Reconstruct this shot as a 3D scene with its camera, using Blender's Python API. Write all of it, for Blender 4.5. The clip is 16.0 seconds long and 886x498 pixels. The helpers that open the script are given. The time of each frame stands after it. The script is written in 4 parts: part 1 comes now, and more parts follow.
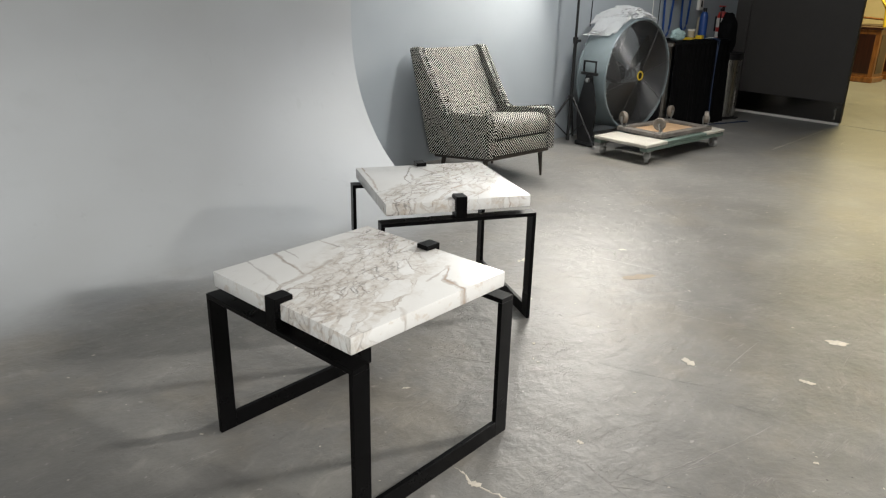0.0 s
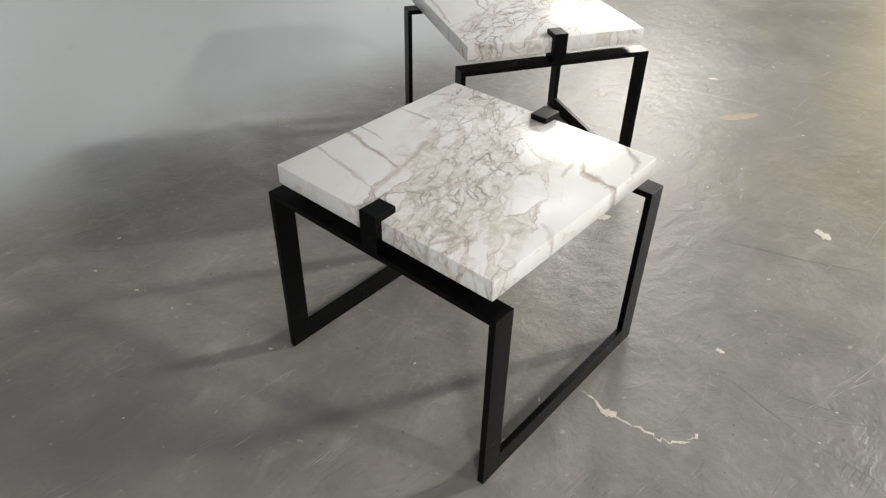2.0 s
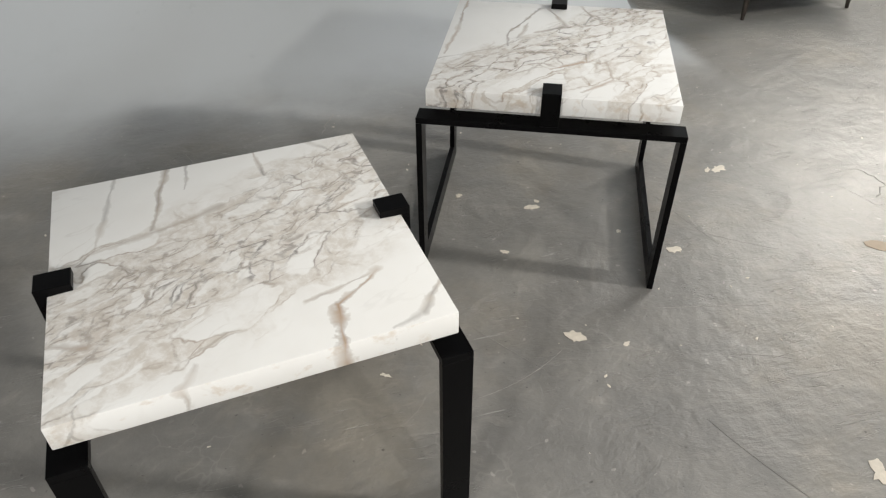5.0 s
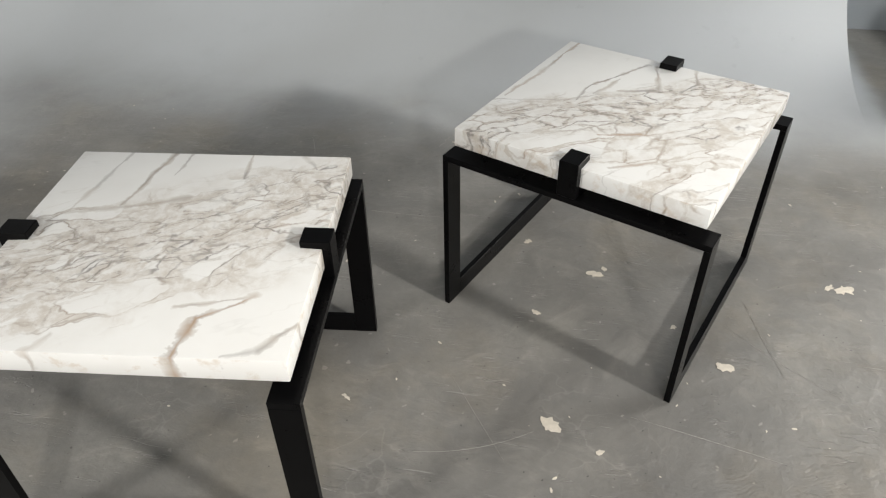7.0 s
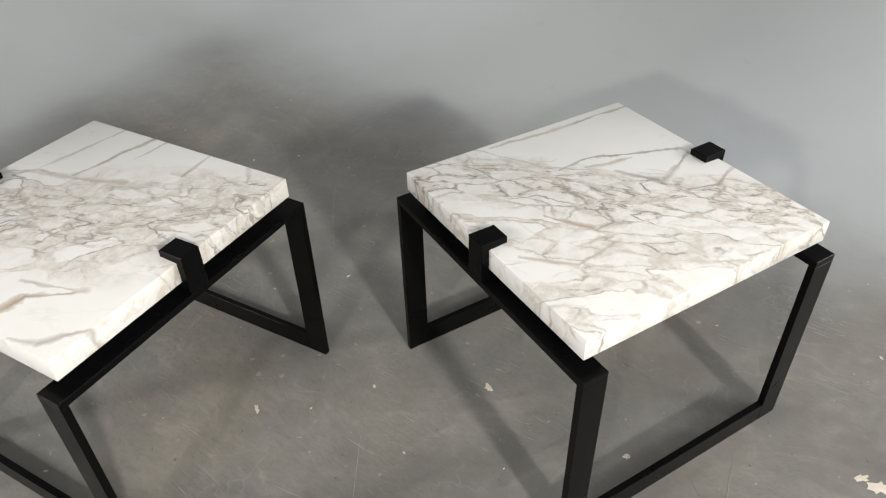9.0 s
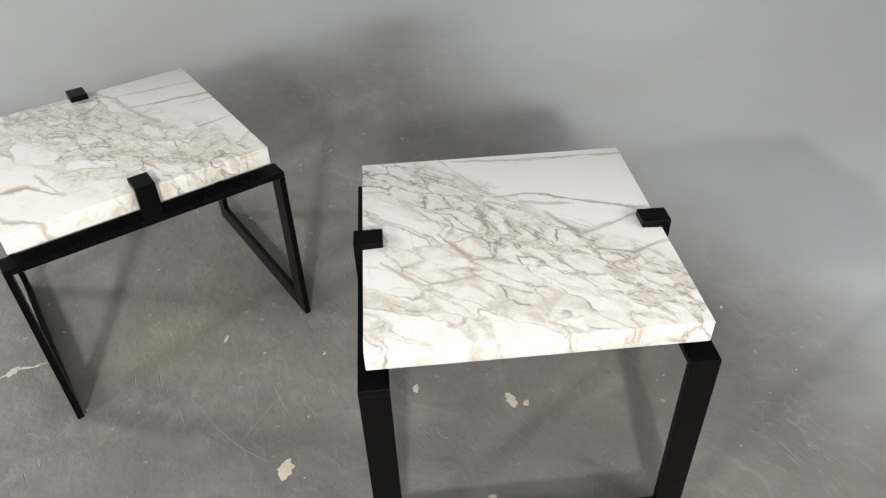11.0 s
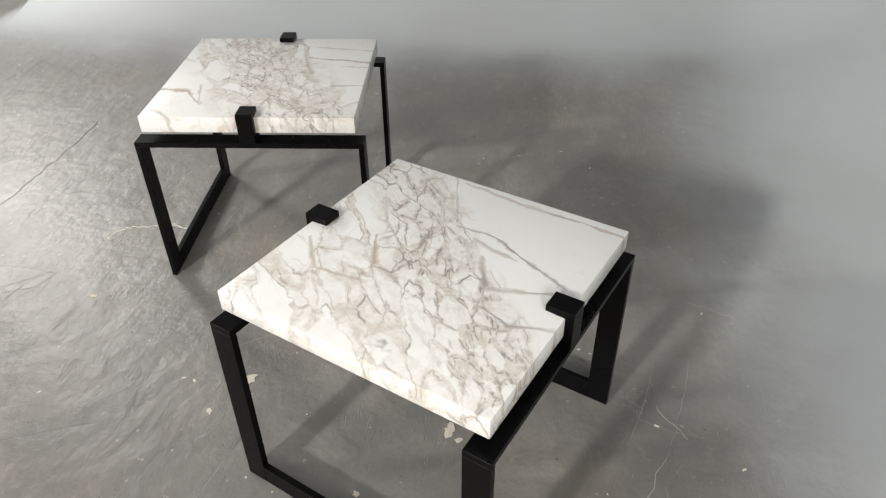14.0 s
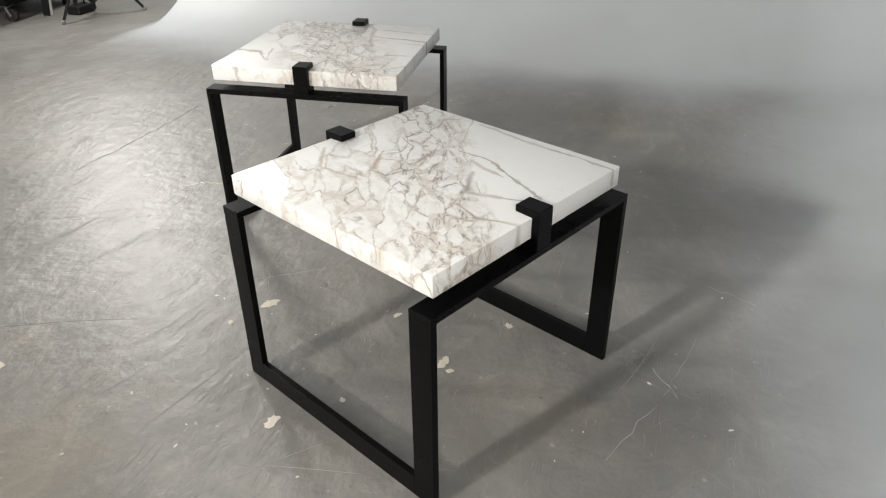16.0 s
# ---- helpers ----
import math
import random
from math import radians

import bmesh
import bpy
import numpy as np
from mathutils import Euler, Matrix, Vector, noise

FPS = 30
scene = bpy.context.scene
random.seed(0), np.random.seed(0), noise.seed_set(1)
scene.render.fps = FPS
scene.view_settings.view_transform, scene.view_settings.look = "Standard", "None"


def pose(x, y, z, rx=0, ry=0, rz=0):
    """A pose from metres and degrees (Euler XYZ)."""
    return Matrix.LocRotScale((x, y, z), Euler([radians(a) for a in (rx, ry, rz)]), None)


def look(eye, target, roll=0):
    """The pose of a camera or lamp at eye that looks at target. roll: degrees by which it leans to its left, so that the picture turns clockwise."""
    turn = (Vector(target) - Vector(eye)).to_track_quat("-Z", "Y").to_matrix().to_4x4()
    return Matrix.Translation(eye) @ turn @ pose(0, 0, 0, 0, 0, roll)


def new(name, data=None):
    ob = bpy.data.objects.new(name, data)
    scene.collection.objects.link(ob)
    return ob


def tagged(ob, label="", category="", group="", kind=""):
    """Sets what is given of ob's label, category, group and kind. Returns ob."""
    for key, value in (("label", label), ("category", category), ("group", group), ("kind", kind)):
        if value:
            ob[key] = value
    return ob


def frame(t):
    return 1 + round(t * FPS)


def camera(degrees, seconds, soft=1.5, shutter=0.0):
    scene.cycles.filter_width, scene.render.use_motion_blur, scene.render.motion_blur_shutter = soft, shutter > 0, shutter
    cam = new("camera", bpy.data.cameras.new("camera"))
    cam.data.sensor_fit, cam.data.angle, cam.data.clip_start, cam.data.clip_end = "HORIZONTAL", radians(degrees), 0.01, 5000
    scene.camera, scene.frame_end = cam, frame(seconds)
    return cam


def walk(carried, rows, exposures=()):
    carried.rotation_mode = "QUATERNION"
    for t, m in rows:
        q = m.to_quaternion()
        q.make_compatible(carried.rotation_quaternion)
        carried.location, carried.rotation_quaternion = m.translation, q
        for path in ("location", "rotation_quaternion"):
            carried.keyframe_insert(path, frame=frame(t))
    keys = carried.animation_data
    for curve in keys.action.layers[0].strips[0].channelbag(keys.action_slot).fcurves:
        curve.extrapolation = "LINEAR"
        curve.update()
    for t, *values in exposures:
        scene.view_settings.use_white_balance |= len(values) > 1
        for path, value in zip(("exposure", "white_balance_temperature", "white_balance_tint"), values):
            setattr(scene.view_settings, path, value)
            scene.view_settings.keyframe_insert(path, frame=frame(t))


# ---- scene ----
# Plan units are scaled by S into metres; x runs along the north wall, y towards it, the room's north-west corner is the origin.
S = 1.12
R_COVE, END_N, END_W = 0.9, 3.877, 4.285  # the cove: radius, and where it ends along the north and the west wall
cam = camera(63.3, 16.0, soft=1.2)
PATH = [
    (0, (1.341, -3.697, 1.141), (2.593, -2.298, 0.452), 1.31),
    (0.5, (1.289, -3.553, 1.122), (2.548, -2.180, 0.395), 1.18),
    (1, (1.350, -3.380, 1.128), (2.563, -2.063, 0.236), 1.09),
    (1.5, (1.387, -3.250, 1.128), (2.534, -2.014, 0.052), 1.23),
    (2, (1.449, -3.162, 1.147), (2.542, -1.989, -0.049), 1.22),
    (2.5, (1.575, -3.083, 1.132), (2.653, -1.927, -0.093), 1.17),
    (3, (1.717, -3.082, 1.119), (2.735, -1.889, -0.123), 0.87),
    (3.5, (1.888, -3.144, 1.133), (2.755, -1.846, -0.117), 0.38),
    (4, (2.078, -3.171, 1.131), (2.799, -1.796, -0.129), 0.15),
    (4.5, (2.234, -3.211, 1.130), (2.803, -1.765, -0.130), -0.05),
    (7, (2.911, -3.141, 1.168), (2.613, -1.608, -0.081), -1.04),
    (7.5, (3.010, -3.071, 1.171), (2.566, -1.573, -0.076), -1.00),
    (8, (3.169, -3.023, 1.170), (2.542, -1.583, -0.068), -1.34),
    (8.5, (3.315, -2.925, 1.179), (2.522, -1.567, -0.057), -1.72),
    (9, (3.419, -2.775, 1.173), (2.488, -1.507, -0.062), -1.75),
    (9.5, (3.526, -2.668, 1.181), (2.450, -1.517, -0.051), -1.69),
    (10, (3.664, -2.560, 1.186), (2.469, -1.538, -0.049), -2.06),
    (12.5, (3.937, -1.966, 1.223), (2.360, -1.692, 0.024), -0.86),
    (13, (3.929, -1.827, 1.225), (2.333, -1.716, 0.024), -0.83),
    (13.5, (3.962, -1.719, 1.227), (2.364, -1.792, 0.026), -0.85),
    (14, (4.006, -1.602, 1.221), (2.420, -1.846, 0.027), -0.69),
    (14.5, (4.010, -1.469, 1.213), (2.464, -1.888, 0.016), -0.70),
    (15, (4.021, -1.355, 1.167), (2.501, -1.866, -0.027), -0.72),
    (15.5, (4.074, -1.337, 1.109), (2.540, -1.865, -0.059), -0.54),
    (16, (4.185, -1.343, 1.028), (2.562, -1.901, 0.001), -0.41),
]
walk(cam, [(t, look(S * Vector(eye), S * Vector(target), roll)) for t, eye, target, roll in PATH],
     ((0, 0.02), (4.5, -0.03), (7, 0.08), (10, 0.09), (12.5, 0.02), (16, 0.05)))

# ---- light ----
world = bpy.data.worlds.new("world")
scene.world = world
world.use_nodes = True
world.node_tree.nodes["Background"].inputs[0].default_value = (0.75, 0.85, 1.0, 1)
world.node_tree.nodes["Background"].inputs[1].default_value = 0.05


def lamp(name, eye, target, watts, sx, sy, colour):
    data = bpy.data.lights.new(name, "AREA")
    data.shape, data.size, data.size_y, data.energy, data.color = "RECTANGLE", sx * S, sy * S, watts, colour
    ob = new(name, data)
    ob.matrix_world = look(S * Vector(eye), S * Vector(target))
    return ob


def spot(name, eye, target, watts, cone, blend, radius, colour):
    data = bpy.data.lights.new(name, "SPOT")
    data.energy, data.color, data.spot_size, data.spot_blend, data.shadow_soft_size = watts, colour, radians(cone), blend, radius * S
    ob = new(name, data)
    ob.matrix_world = look(S * Vector(eye), S * Vector(target))
    return ob


COOL, WARM, NEUTRAL = (0.93, 0.97, 1.0), (1.0, 0.85, 0.45), (1.0, 0.962, 0.90)
lamp("stand_light_ne", (5.72, -0.52, 1.56), (2.9, -2.3, 0.2), 66, 0.85, 0.6, (1.0, 0.945, 0.86))
lamp("stand_light_sw", (0.32, -5.2, 1.95), (2.2, -2.5, 0.2), 90, 0.48, 0.45, NEUTRAL)
spot("studio_light_se", (8.3, -4.8, 3.1), (1.0, -2.9, 0.3), 2100, 50, 0.6, 0.23, NEUTRAL)
spot("studio_light_s", (4.5, -8.05, 2.9), (2.8, -2.4, 0.0), 760, 38, 0.8, 0.11, NEUTRAL)
# Added fill spot, placed to brighten the armchair and the floor before it.
spot("east_fill_spot", (5.5, -2.7, 3.4), (5.5, -0.9, 0.1), 430, 72, 0.6, 0.2, NEUTRAL)
# Added fill, no fixture here: brightens the north wall behind chair and fan.
lamp("wall_fill", (5.1, -1.15, 3.2), (5.2, 0.0, 1.1), 34, 1.2, 0.5, COOL)
# Unseen soft fill from above, added to lighten the tables' shadows.
lamp("overhead_fill", (2.9, -2.9, 3.45), (2.9, -2.9, 0.0), 24, 2.6, 2.6, NEUTRAL)
lamp("showroom_light", (12.0, -0.6, 2.9), (12.0, -0.6, 0.0), 230, 1.5, 1.5, WARM)

# ---- materials ----


class Nodes:
    """Short hand for a node tree."""

    def __init__(self, name):
        self.mat = bpy.data.materials.new(name)
        self.mat.use_nodes = True
        self.tree = self.mat.node_tree
        self.bsdf = self.tree.nodes["Principled BSDF"]

    def put(self, socket, value):
        if isinstance(value, bpy.types.NodeSocket):
            self.tree.links.new(value, socket)
        elif isinstance(value, (tuple, list)) and len(value) == 3 and socket.type == "RGBA":
            socket.default_value = (*value, 1)
        else:
            socket.default_value = value

    def node(self, kind, settings=None, **inputs):
        n = self.tree.nodes.new("ShaderNode" + kind)
        if settings:
            for key, value in settings.items():
                setattr(n, key, value)
        for key, value in inputs.items():
            self.put(n.inputs[int(key[1:])] if key[0] == "i" and key[1:].isdigit() else n.inputs[key.replace("_", " ")], value)
        return n

    def math(self, op, a, b=0.0, c=0.0, clamp=False):
        return self.node("Math", {"operation": op, "use_clamp": clamp}, i0=a, i1=b, i2=c).outputs[0]

    def vmath(self, op, a, b=(0, 0, 0)):
        n = self.node("VectorMath", {"operation": op}, i0=a, i1=b)
        return n.outputs["Value"] if op in ("DOT_PRODUCT", "LENGTH", "DISTANCE") else n.outputs[0]

    def scaled(self, v, k):
        n = self.node("VectorMath", {"operation": "SCALE"}, i0=v)
        self.put(n.inputs["Scale"], k)
        return n.outputs[0]

    def coord(self, kind="Object"):
        return self.node("TexCoord").outputs[kind]

    def noise(self, v, scale, detail=4.0, rough=0.55, colour=False):
        n = self.node("TexNoise", None, Vector=v, Scale=scale, Detail=detail, Roughness=rough)
        return n.outputs["Color" if colour else "Fac"]

    def step(self, v, lo, hi, a=0.0, b=1.0):
        return self.node("MapRange", {"interpolation_type": "SMOOTHSTEP"}, i0=v, i1=lo, i2=hi, i3=a, i4=b).outputs[0]

    def mix(self, fac, a, b, blend="MIX"):
        n = self.node("Mix", {"data_type": "RGBA", "blend_type": blend})
        self.put(n.inputs[0], fac)
        self.put(n.inputs[6], a)
        self.put(n.inputs[7], b)
        return n.outputs[2]

    def bump(self, height, strength, distance):
        n = self.node("Bump", None, Strength=strength, Distance=distance, Height=height)
        self.put(self.bsdf.inputs["Normal"], n.outputs[0])
        return n

    def set(self, **inputs):
        for key, value in inputs.items():
            self.put(self.bsdf.inputs[key.replace("_", " ")], value)
        return self.mat


def plain(name, colour, rough, metal=0.0, vary=0.15, scale=30.0, bump=0.0, **more):
    """A surface of one kind with grain and blotches at two scales."""
    n = Nodes(name)
    v = n.coord()
    a, b = n.noise(v, scale), n.noise(v, scale / 9, 3)
    k = n.math("ADD", n.math("MULTIPLY", n.math("SUBTRACT", a, 0.5), vary), n.math("MULTIPLY", n.math("SUBTRACT", b, 0.5), vary * 1.4))
    tone = n.mix(n.math("ADD", 0.5, k, clamp=True), tuple(c * 0.6 for c in colour), tuple(min(1, c * 1.4) for c in colour))
    n.set(Base_Color=tone, Metallic=metal, Roughness=n.math("ADD", rough, n.math("MULTIPLY", k, 0.5), clamp=True))
    if bump:
        n.bump(n.noise(v, scale * 4), bump, 0.002)
    return n.set(**more)


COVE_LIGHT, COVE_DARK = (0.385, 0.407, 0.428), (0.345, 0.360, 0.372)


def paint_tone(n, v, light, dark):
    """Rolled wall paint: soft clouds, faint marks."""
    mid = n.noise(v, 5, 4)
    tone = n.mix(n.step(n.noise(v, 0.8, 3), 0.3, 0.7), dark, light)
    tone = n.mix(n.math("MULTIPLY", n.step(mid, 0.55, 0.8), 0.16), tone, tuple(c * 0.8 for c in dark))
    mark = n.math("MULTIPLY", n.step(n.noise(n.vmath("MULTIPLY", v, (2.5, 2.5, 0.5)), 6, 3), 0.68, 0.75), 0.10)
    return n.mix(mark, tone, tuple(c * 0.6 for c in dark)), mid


def concrete():
    n = Nodes("polished_concrete")
    v = n.coord()
    xyz = n.node("SeparateXYZ", None, Vector=v)
    big, mid, fine = n.noise(v, 0.9, 5, 0.6), n.noise(v, 4.5, 6, 0.65), n.noise(v, 60, 4, 0.7)
    warp = n.vmath("ADD", v, n.scaled(n.noise(v, 9.0, 3, colour=True), 0.16))
    swirl = n.node("TexVoronoi", {"feature": "DISTANCE_TO_EDGE"}, Vector=warp, Scale=8.0).outputs["Distance"]
    scuff = n.math("MULTIPLY", n.step(swirl, 0.0, 0.03, 1, 0), n.step(n.noise(v, 2.6, 3), 0.5, 0.68))
    trowel = n.noise(n.vmath("MULTIPLY", n.vmath("ADD", v, n.scaled(n.noise(v, 1.6, 4, colour=True), 0.7)), (3.0, 7.0, 1.0)), 2.4, 6, 0.65)
    fleck = n.step(n.noise(v, 38, 2, 0.4), 0.72, 0.76)
    pit = n.step(n.noise(v, 75, 1, 0.3), 0.76, 0.8)
    grey = n.mix(n.step(big, 0.3, 0.72), (0.124, 0.121, 0.116), (0.178, 0.175, 0.168))
    grey = n.mix(n.step(mid, 0.35, 0.75), grey, n.mix(1.0, grey, (1.34, 1.33, 1.30), "MULTIPLY"))
    grey = n.mix(n.step(trowel, 0.5, 0.72), grey, n.mix(1.0, grey, (1.24, 1.23, 1.21), "MULTIPLY"))
    grey = n.mix(n.step(n.noise(v, 2.1, 6, 0.7), 0.52, 0.70, 0, 0.32), grey, (0.105, 0.102, 0.096))
    grey = n.mix(n.math("MULTIPLY", n.math("SUBTRACT", fine, 0.35), 0.55, clamp=True), grey, (0.10, 0.098, 0.092))
    grey = n.mix(n.math("MULTIPLY", scuff, 0.17), grey, (0.40, 0.39, 0.37))
    grey = n.mix(n.math("MULTIPLY", fleck, 0.3), grey, (0.5, 0.48, 0.45))
    grey = n.mix(n.math("MULTIPLY", pit, 0.6), grey, (0.04, 0.038, 0.036))
    grey = n.mix(n.step(n.noise(v, 1.4, 5, 0.65), 0.50, 0.68, 0, 0.5), grey, n.mix(1.0, grey, (1.10, 1.0, 0.84), "MULTIPLY"))
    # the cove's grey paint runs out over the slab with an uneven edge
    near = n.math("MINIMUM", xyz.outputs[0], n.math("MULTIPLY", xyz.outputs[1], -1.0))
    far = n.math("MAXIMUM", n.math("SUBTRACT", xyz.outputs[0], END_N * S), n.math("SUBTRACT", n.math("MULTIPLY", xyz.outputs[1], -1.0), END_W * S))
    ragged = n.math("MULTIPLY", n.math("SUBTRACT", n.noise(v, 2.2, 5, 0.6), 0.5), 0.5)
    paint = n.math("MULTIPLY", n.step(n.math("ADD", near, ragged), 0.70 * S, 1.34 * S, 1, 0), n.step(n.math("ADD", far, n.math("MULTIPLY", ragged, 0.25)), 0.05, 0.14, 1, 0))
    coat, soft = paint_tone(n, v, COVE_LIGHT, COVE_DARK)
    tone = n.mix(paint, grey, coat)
    bare = n.math("ADD", n.math("ADD", 0.33, n.math("MULTIPLY", mid, 0.20)), n.math("MULTIPLY", scuff, 0.12))
    rough = n.node("Mix", {"data_type": "FLOAT"}, i0=paint, i2=bare, i3=0.52).outputs[0]
    scratch = None
    for turned, size in ((0.5, 3.0), (1.9, 3.6), (2.7, 2.6)):
        lay = n.node("Mapping", None, Vector=v, Rotation=(0, 0, turned), Scale=(0.9, 15.0, 1.0)).outputs[0]
        thin = n.step(n.math("ABSOLUTE", n.math("SUBTRACT", n.noise(lay, size, 2, 0.5), 0.5)), 0.0, 0.008, 1, 0)
        thin = n.math("MULTIPLY", thin, n.step(n.noise(v, size * 1.7, 3), 0.58, 0.66))
        scratch = thin if scratch is None else n.math("MAXIMUM", scratch, thin)
    tone = n.mix(n.math("MULTIPLY", scratch, n.math("SUBTRACT", 0.34, n.math("MULTIPLY", paint, 0.24))), tone, (0.46, 0.45, 0.43))
    height = n.math("ADD", n.noise(v, 15, 5, 0.60), n.math("ADD", n.math("MULTIPLY", n.noise(v, 3.4, 2), 1.1), n.math("MULTIPLY", trowel, 0.6)))
    height = n.math("SUBTRACT", height, n.math("MULTIPLY", scratch, 0.35))
    n.bump(height, n.math("SUBTRACT", 0.80, n.math("MULTIPLY", paint, 0.74)), 0.006)
    return n.set(Base_Color=tone, Roughness=n.math("ADD", rough, n.math("MULTIPLY", scratch, 0.2)), Specular_IOR_Level=n.math("SUBTRACT", 0.60, n.math("MULTIPLY", paint, 0.20)))


def painted(name, light, dark, rough=0.52):
    n = Nodes(name)
    v = n.coord()
    tone, mid = paint_tone(n, v, light, dark)
    n.bump(n.math("ADD", n.noise(v, 90, 2), n.math("MULTIPLY", mid, 3)), 0.10, 0.002)
    return n.set(Base_Color=tone, Roughness=rough)


def marble(name, broad, dense, squeeze, veins, seed, haze=1.0):
    """White marble: pebbles outlined in tan and grey over a broad part, a dense band of small ones in it, and single long veins.
    broad, dense: direction x, y, offset, inner and outer half width; veins: x0, y0, x1, y1, width, strength, brown."""
    n = Nodes(name)
    p = n.scaled(n.coord(), 1 / (0.51 * S))
    ps = n.vmath("ADD", p, (seed, seed * 0.7, 0.0))
    half = (0.5, 0.5, 0.5)
    w1 = n.scaled(n.vmath("SUBTRACT", n.noise(ps, 2.8, 2, colour=True), half), 0.11)
    w2 = n.scaled(n.vmath("SUBTRACT", n.noise(ps, 10, 4, 0.55, colour=True), half), 0.05)
    q = n.vmath("ADD", n.vmath("ADD", p, w1), w2)

    def within(band):
        bx, by, off, inner, outer = band
        return n.step(n.math("ABSOLUTE", n.math("SUBTRACT", n.vmath("DOT_PRODUCT", n.vmath("ADD", q, w1), (bx, by, 0.0)), off)), inner, outer, 1, 0)

    core, tight = within(broad), within(dense)
    turn = n.node("Mapping", {"vector_type": "TEXTURE"}, Vector=n.vmath("ADD", q, (seed, seed, 0.0)), Rotation=(0, 0, squeeze[0]), Scale=(squeeze[1], squeeze[2], 1.6)).outputs[0]
    # white pebbles in a tan matrix; the matrix of the large ones is full of small ones
    grit = n.noise(q, 26, 5, 0.7)

    def pebbles(scale, thin, thick, thread):
        d = n.node("TexVoronoi", {"feature": "DISTANCE_TO_EDGE"}, Vector=turn, Scale=scale).outputs["Distance"]
        wide = n.step(n.noise(ps, scale * 0.7, 4, 0.6), 0.36, 0.66, thin, thick)
        between = n.step(n.math("DIVIDE", d, wide), 0.55, 1.15, 1, 0)
        rim = n.step(n.math("ABSOLUTE", n.math("SUBTRACT", d, n.math("MULTIPLY", wide, 0.8))), 0.0, thread, 1, 0) if scale < 5 else n.step(d, thread * 0.3, thread * 1.5, 1, 0)
        return between, n.math("MULTIPLY", rim, n.step(n.noise(ps, scale * 0.9, 4, 0.6), 0.44, 0.58, 0.1, 1))

    large, large_rim = pebbles(4.1, 0.02, 0.30, 0.028)
    small, small_rim = pebbles(9.5, 0.04, 0.32, 0.030)
    tiny, tiny_rim = pebbles(22.0, 0.06, 0.24, 0.09)
    filled = n.math("MAXIMUM", n.math("MULTIPLY", n.math("MULTIPLY", large, core), 0.9), tight)
    matrix = n.math("MULTIPLY", filled, n.math("MULTIPLY", n.step(grit, 0.32, 0.62, 0.3, 1), n.math("ADD", n.math("MULTIPLY", small, 0.66), 0.20)))
    matrix = n.math("MAXIMUM", matrix, n.math("MULTIPLY", n.math("MULTIPLY", large, core), n.step(grit, 0.36, 0.64, 0.2 * haze, 0.66 * haze)))
    lines = n.math("MAXIMUM", n.math("MULTIPLY", n.math("MULTIPLY", large_rim, core), 1.0 - 0.2 * haze), n.math("MULTIPLY", n.math("MULTIPLY", small_rim, n.math("MAXIMUM", filled, n.math("MULTIPLY", core, 0.25))), 0.95 - 0.42 * haze))
    lines = n.math("MAXIMUM", lines, n.math("MULTIPLY", n.math("MULTIPLY", tiny_rim, n.math("MULTIPLY", tight, n.math("ADD", 0.25, n.math("MULTIPLY", small, 0.75)))), 1.0 - 0.42 * haze))
    total = n.math("MULTIPLY", lines, n.step(grit, 0.30, 0.55, 0.45, 1))
    # wisps: contour lines of a stretched noise
    wisp = n.math("ABSOLUTE", n.math("SUBTRACT", n.noise(turn, 2.6, 4, 0.5), 0.5))
    wisp = n.math("MULTIPLY", n.step(wisp, 0.0, 0.010, 1, 0), n.step(n.noise(ps, 3.6, 3), 0.48, 0.66, 0.0, 0.6))
    total = n.math("MAXIMUM", total, n.math("MULTIPLY", wisp, n.math("ADD", n.math("MULTIPLY", core, 0.8), 0.2)))
    brown = None
    fine = n.vmath("ADD", p, n.vmath("ADD", n.scaled(w1, 0.35), n.scaled(w2, 0.55)))
    for x0, y0, x1, y1, width, strength, tan in veins:
        ax, ay = x1 - x0, y1 - y0
        rel = n.vmath("SUBTRACT", n.vmath("MULTIPLY", fine, (1, 1, 0)), (x0, y0, 0.0))
        k = n.math("MULTIPLY", n.vmath("DOT_PRODUCT", rel, (ax, ay, 0.0)), 1 / (ax * ax + ay * ay), clamp=True)
        d = n.vmath("LENGTH", n.vmath("SUBTRACT", rel, n.scaled((ax, ay, 0.0), k)))
        wide = n.math("MULTIPLY", width, n.step(n.noise(ps, 9, 4, 0.65), 0.33, 0.68, 0.30, 1.7))
        one = n.math("MULTIPLY", n.math("POWER", n.node("MapRange", None, i0=d, i1=0.0, i2=wide, i3=1.0, i4=0.0).outputs[0], 0.7), n.math("MULTIPLY", strength, n.step(n.noise(ps, 6, 2), 0.25, 0.6, 0.45, 1)))
        total = n.math("MAXIMUM", total, one)
        if tan:
            brown = one if brown is None else n.math("MAXIMUM", brown, one)
    cloud = n.math("MULTIPLY", n.math("MAXIMUM", core, 0.12), n.step(n.noise(q, 5, 6, 0.65), 0.42, 0.70, 0, 0.38 * haze))
    white = n.mix(n.step(n.noise(ps, 2.2, 4), 0.3, 0.7), (0.718, 0.724, 0.72), (0.68, 0.682, 0.675))
    tone = n.mix(n.math("MAXIMUM", cloud, matrix), white, (0.47, 0.43, 0.385))
    hue = n.mix(n.step(n.noise(ps, 4.5, 3), 0.40, 0.56), (0.18, 0.17, 0.168), (0.345, 0.295, 0.25))
    hue = n.mix(n.math("MULTIPLY", tight, 0.55), hue, (0.165, 0.158, 0.156))
    if brown is not None:
        hue = n.mix(brown, hue, (0.35, 0.25, 0.175))
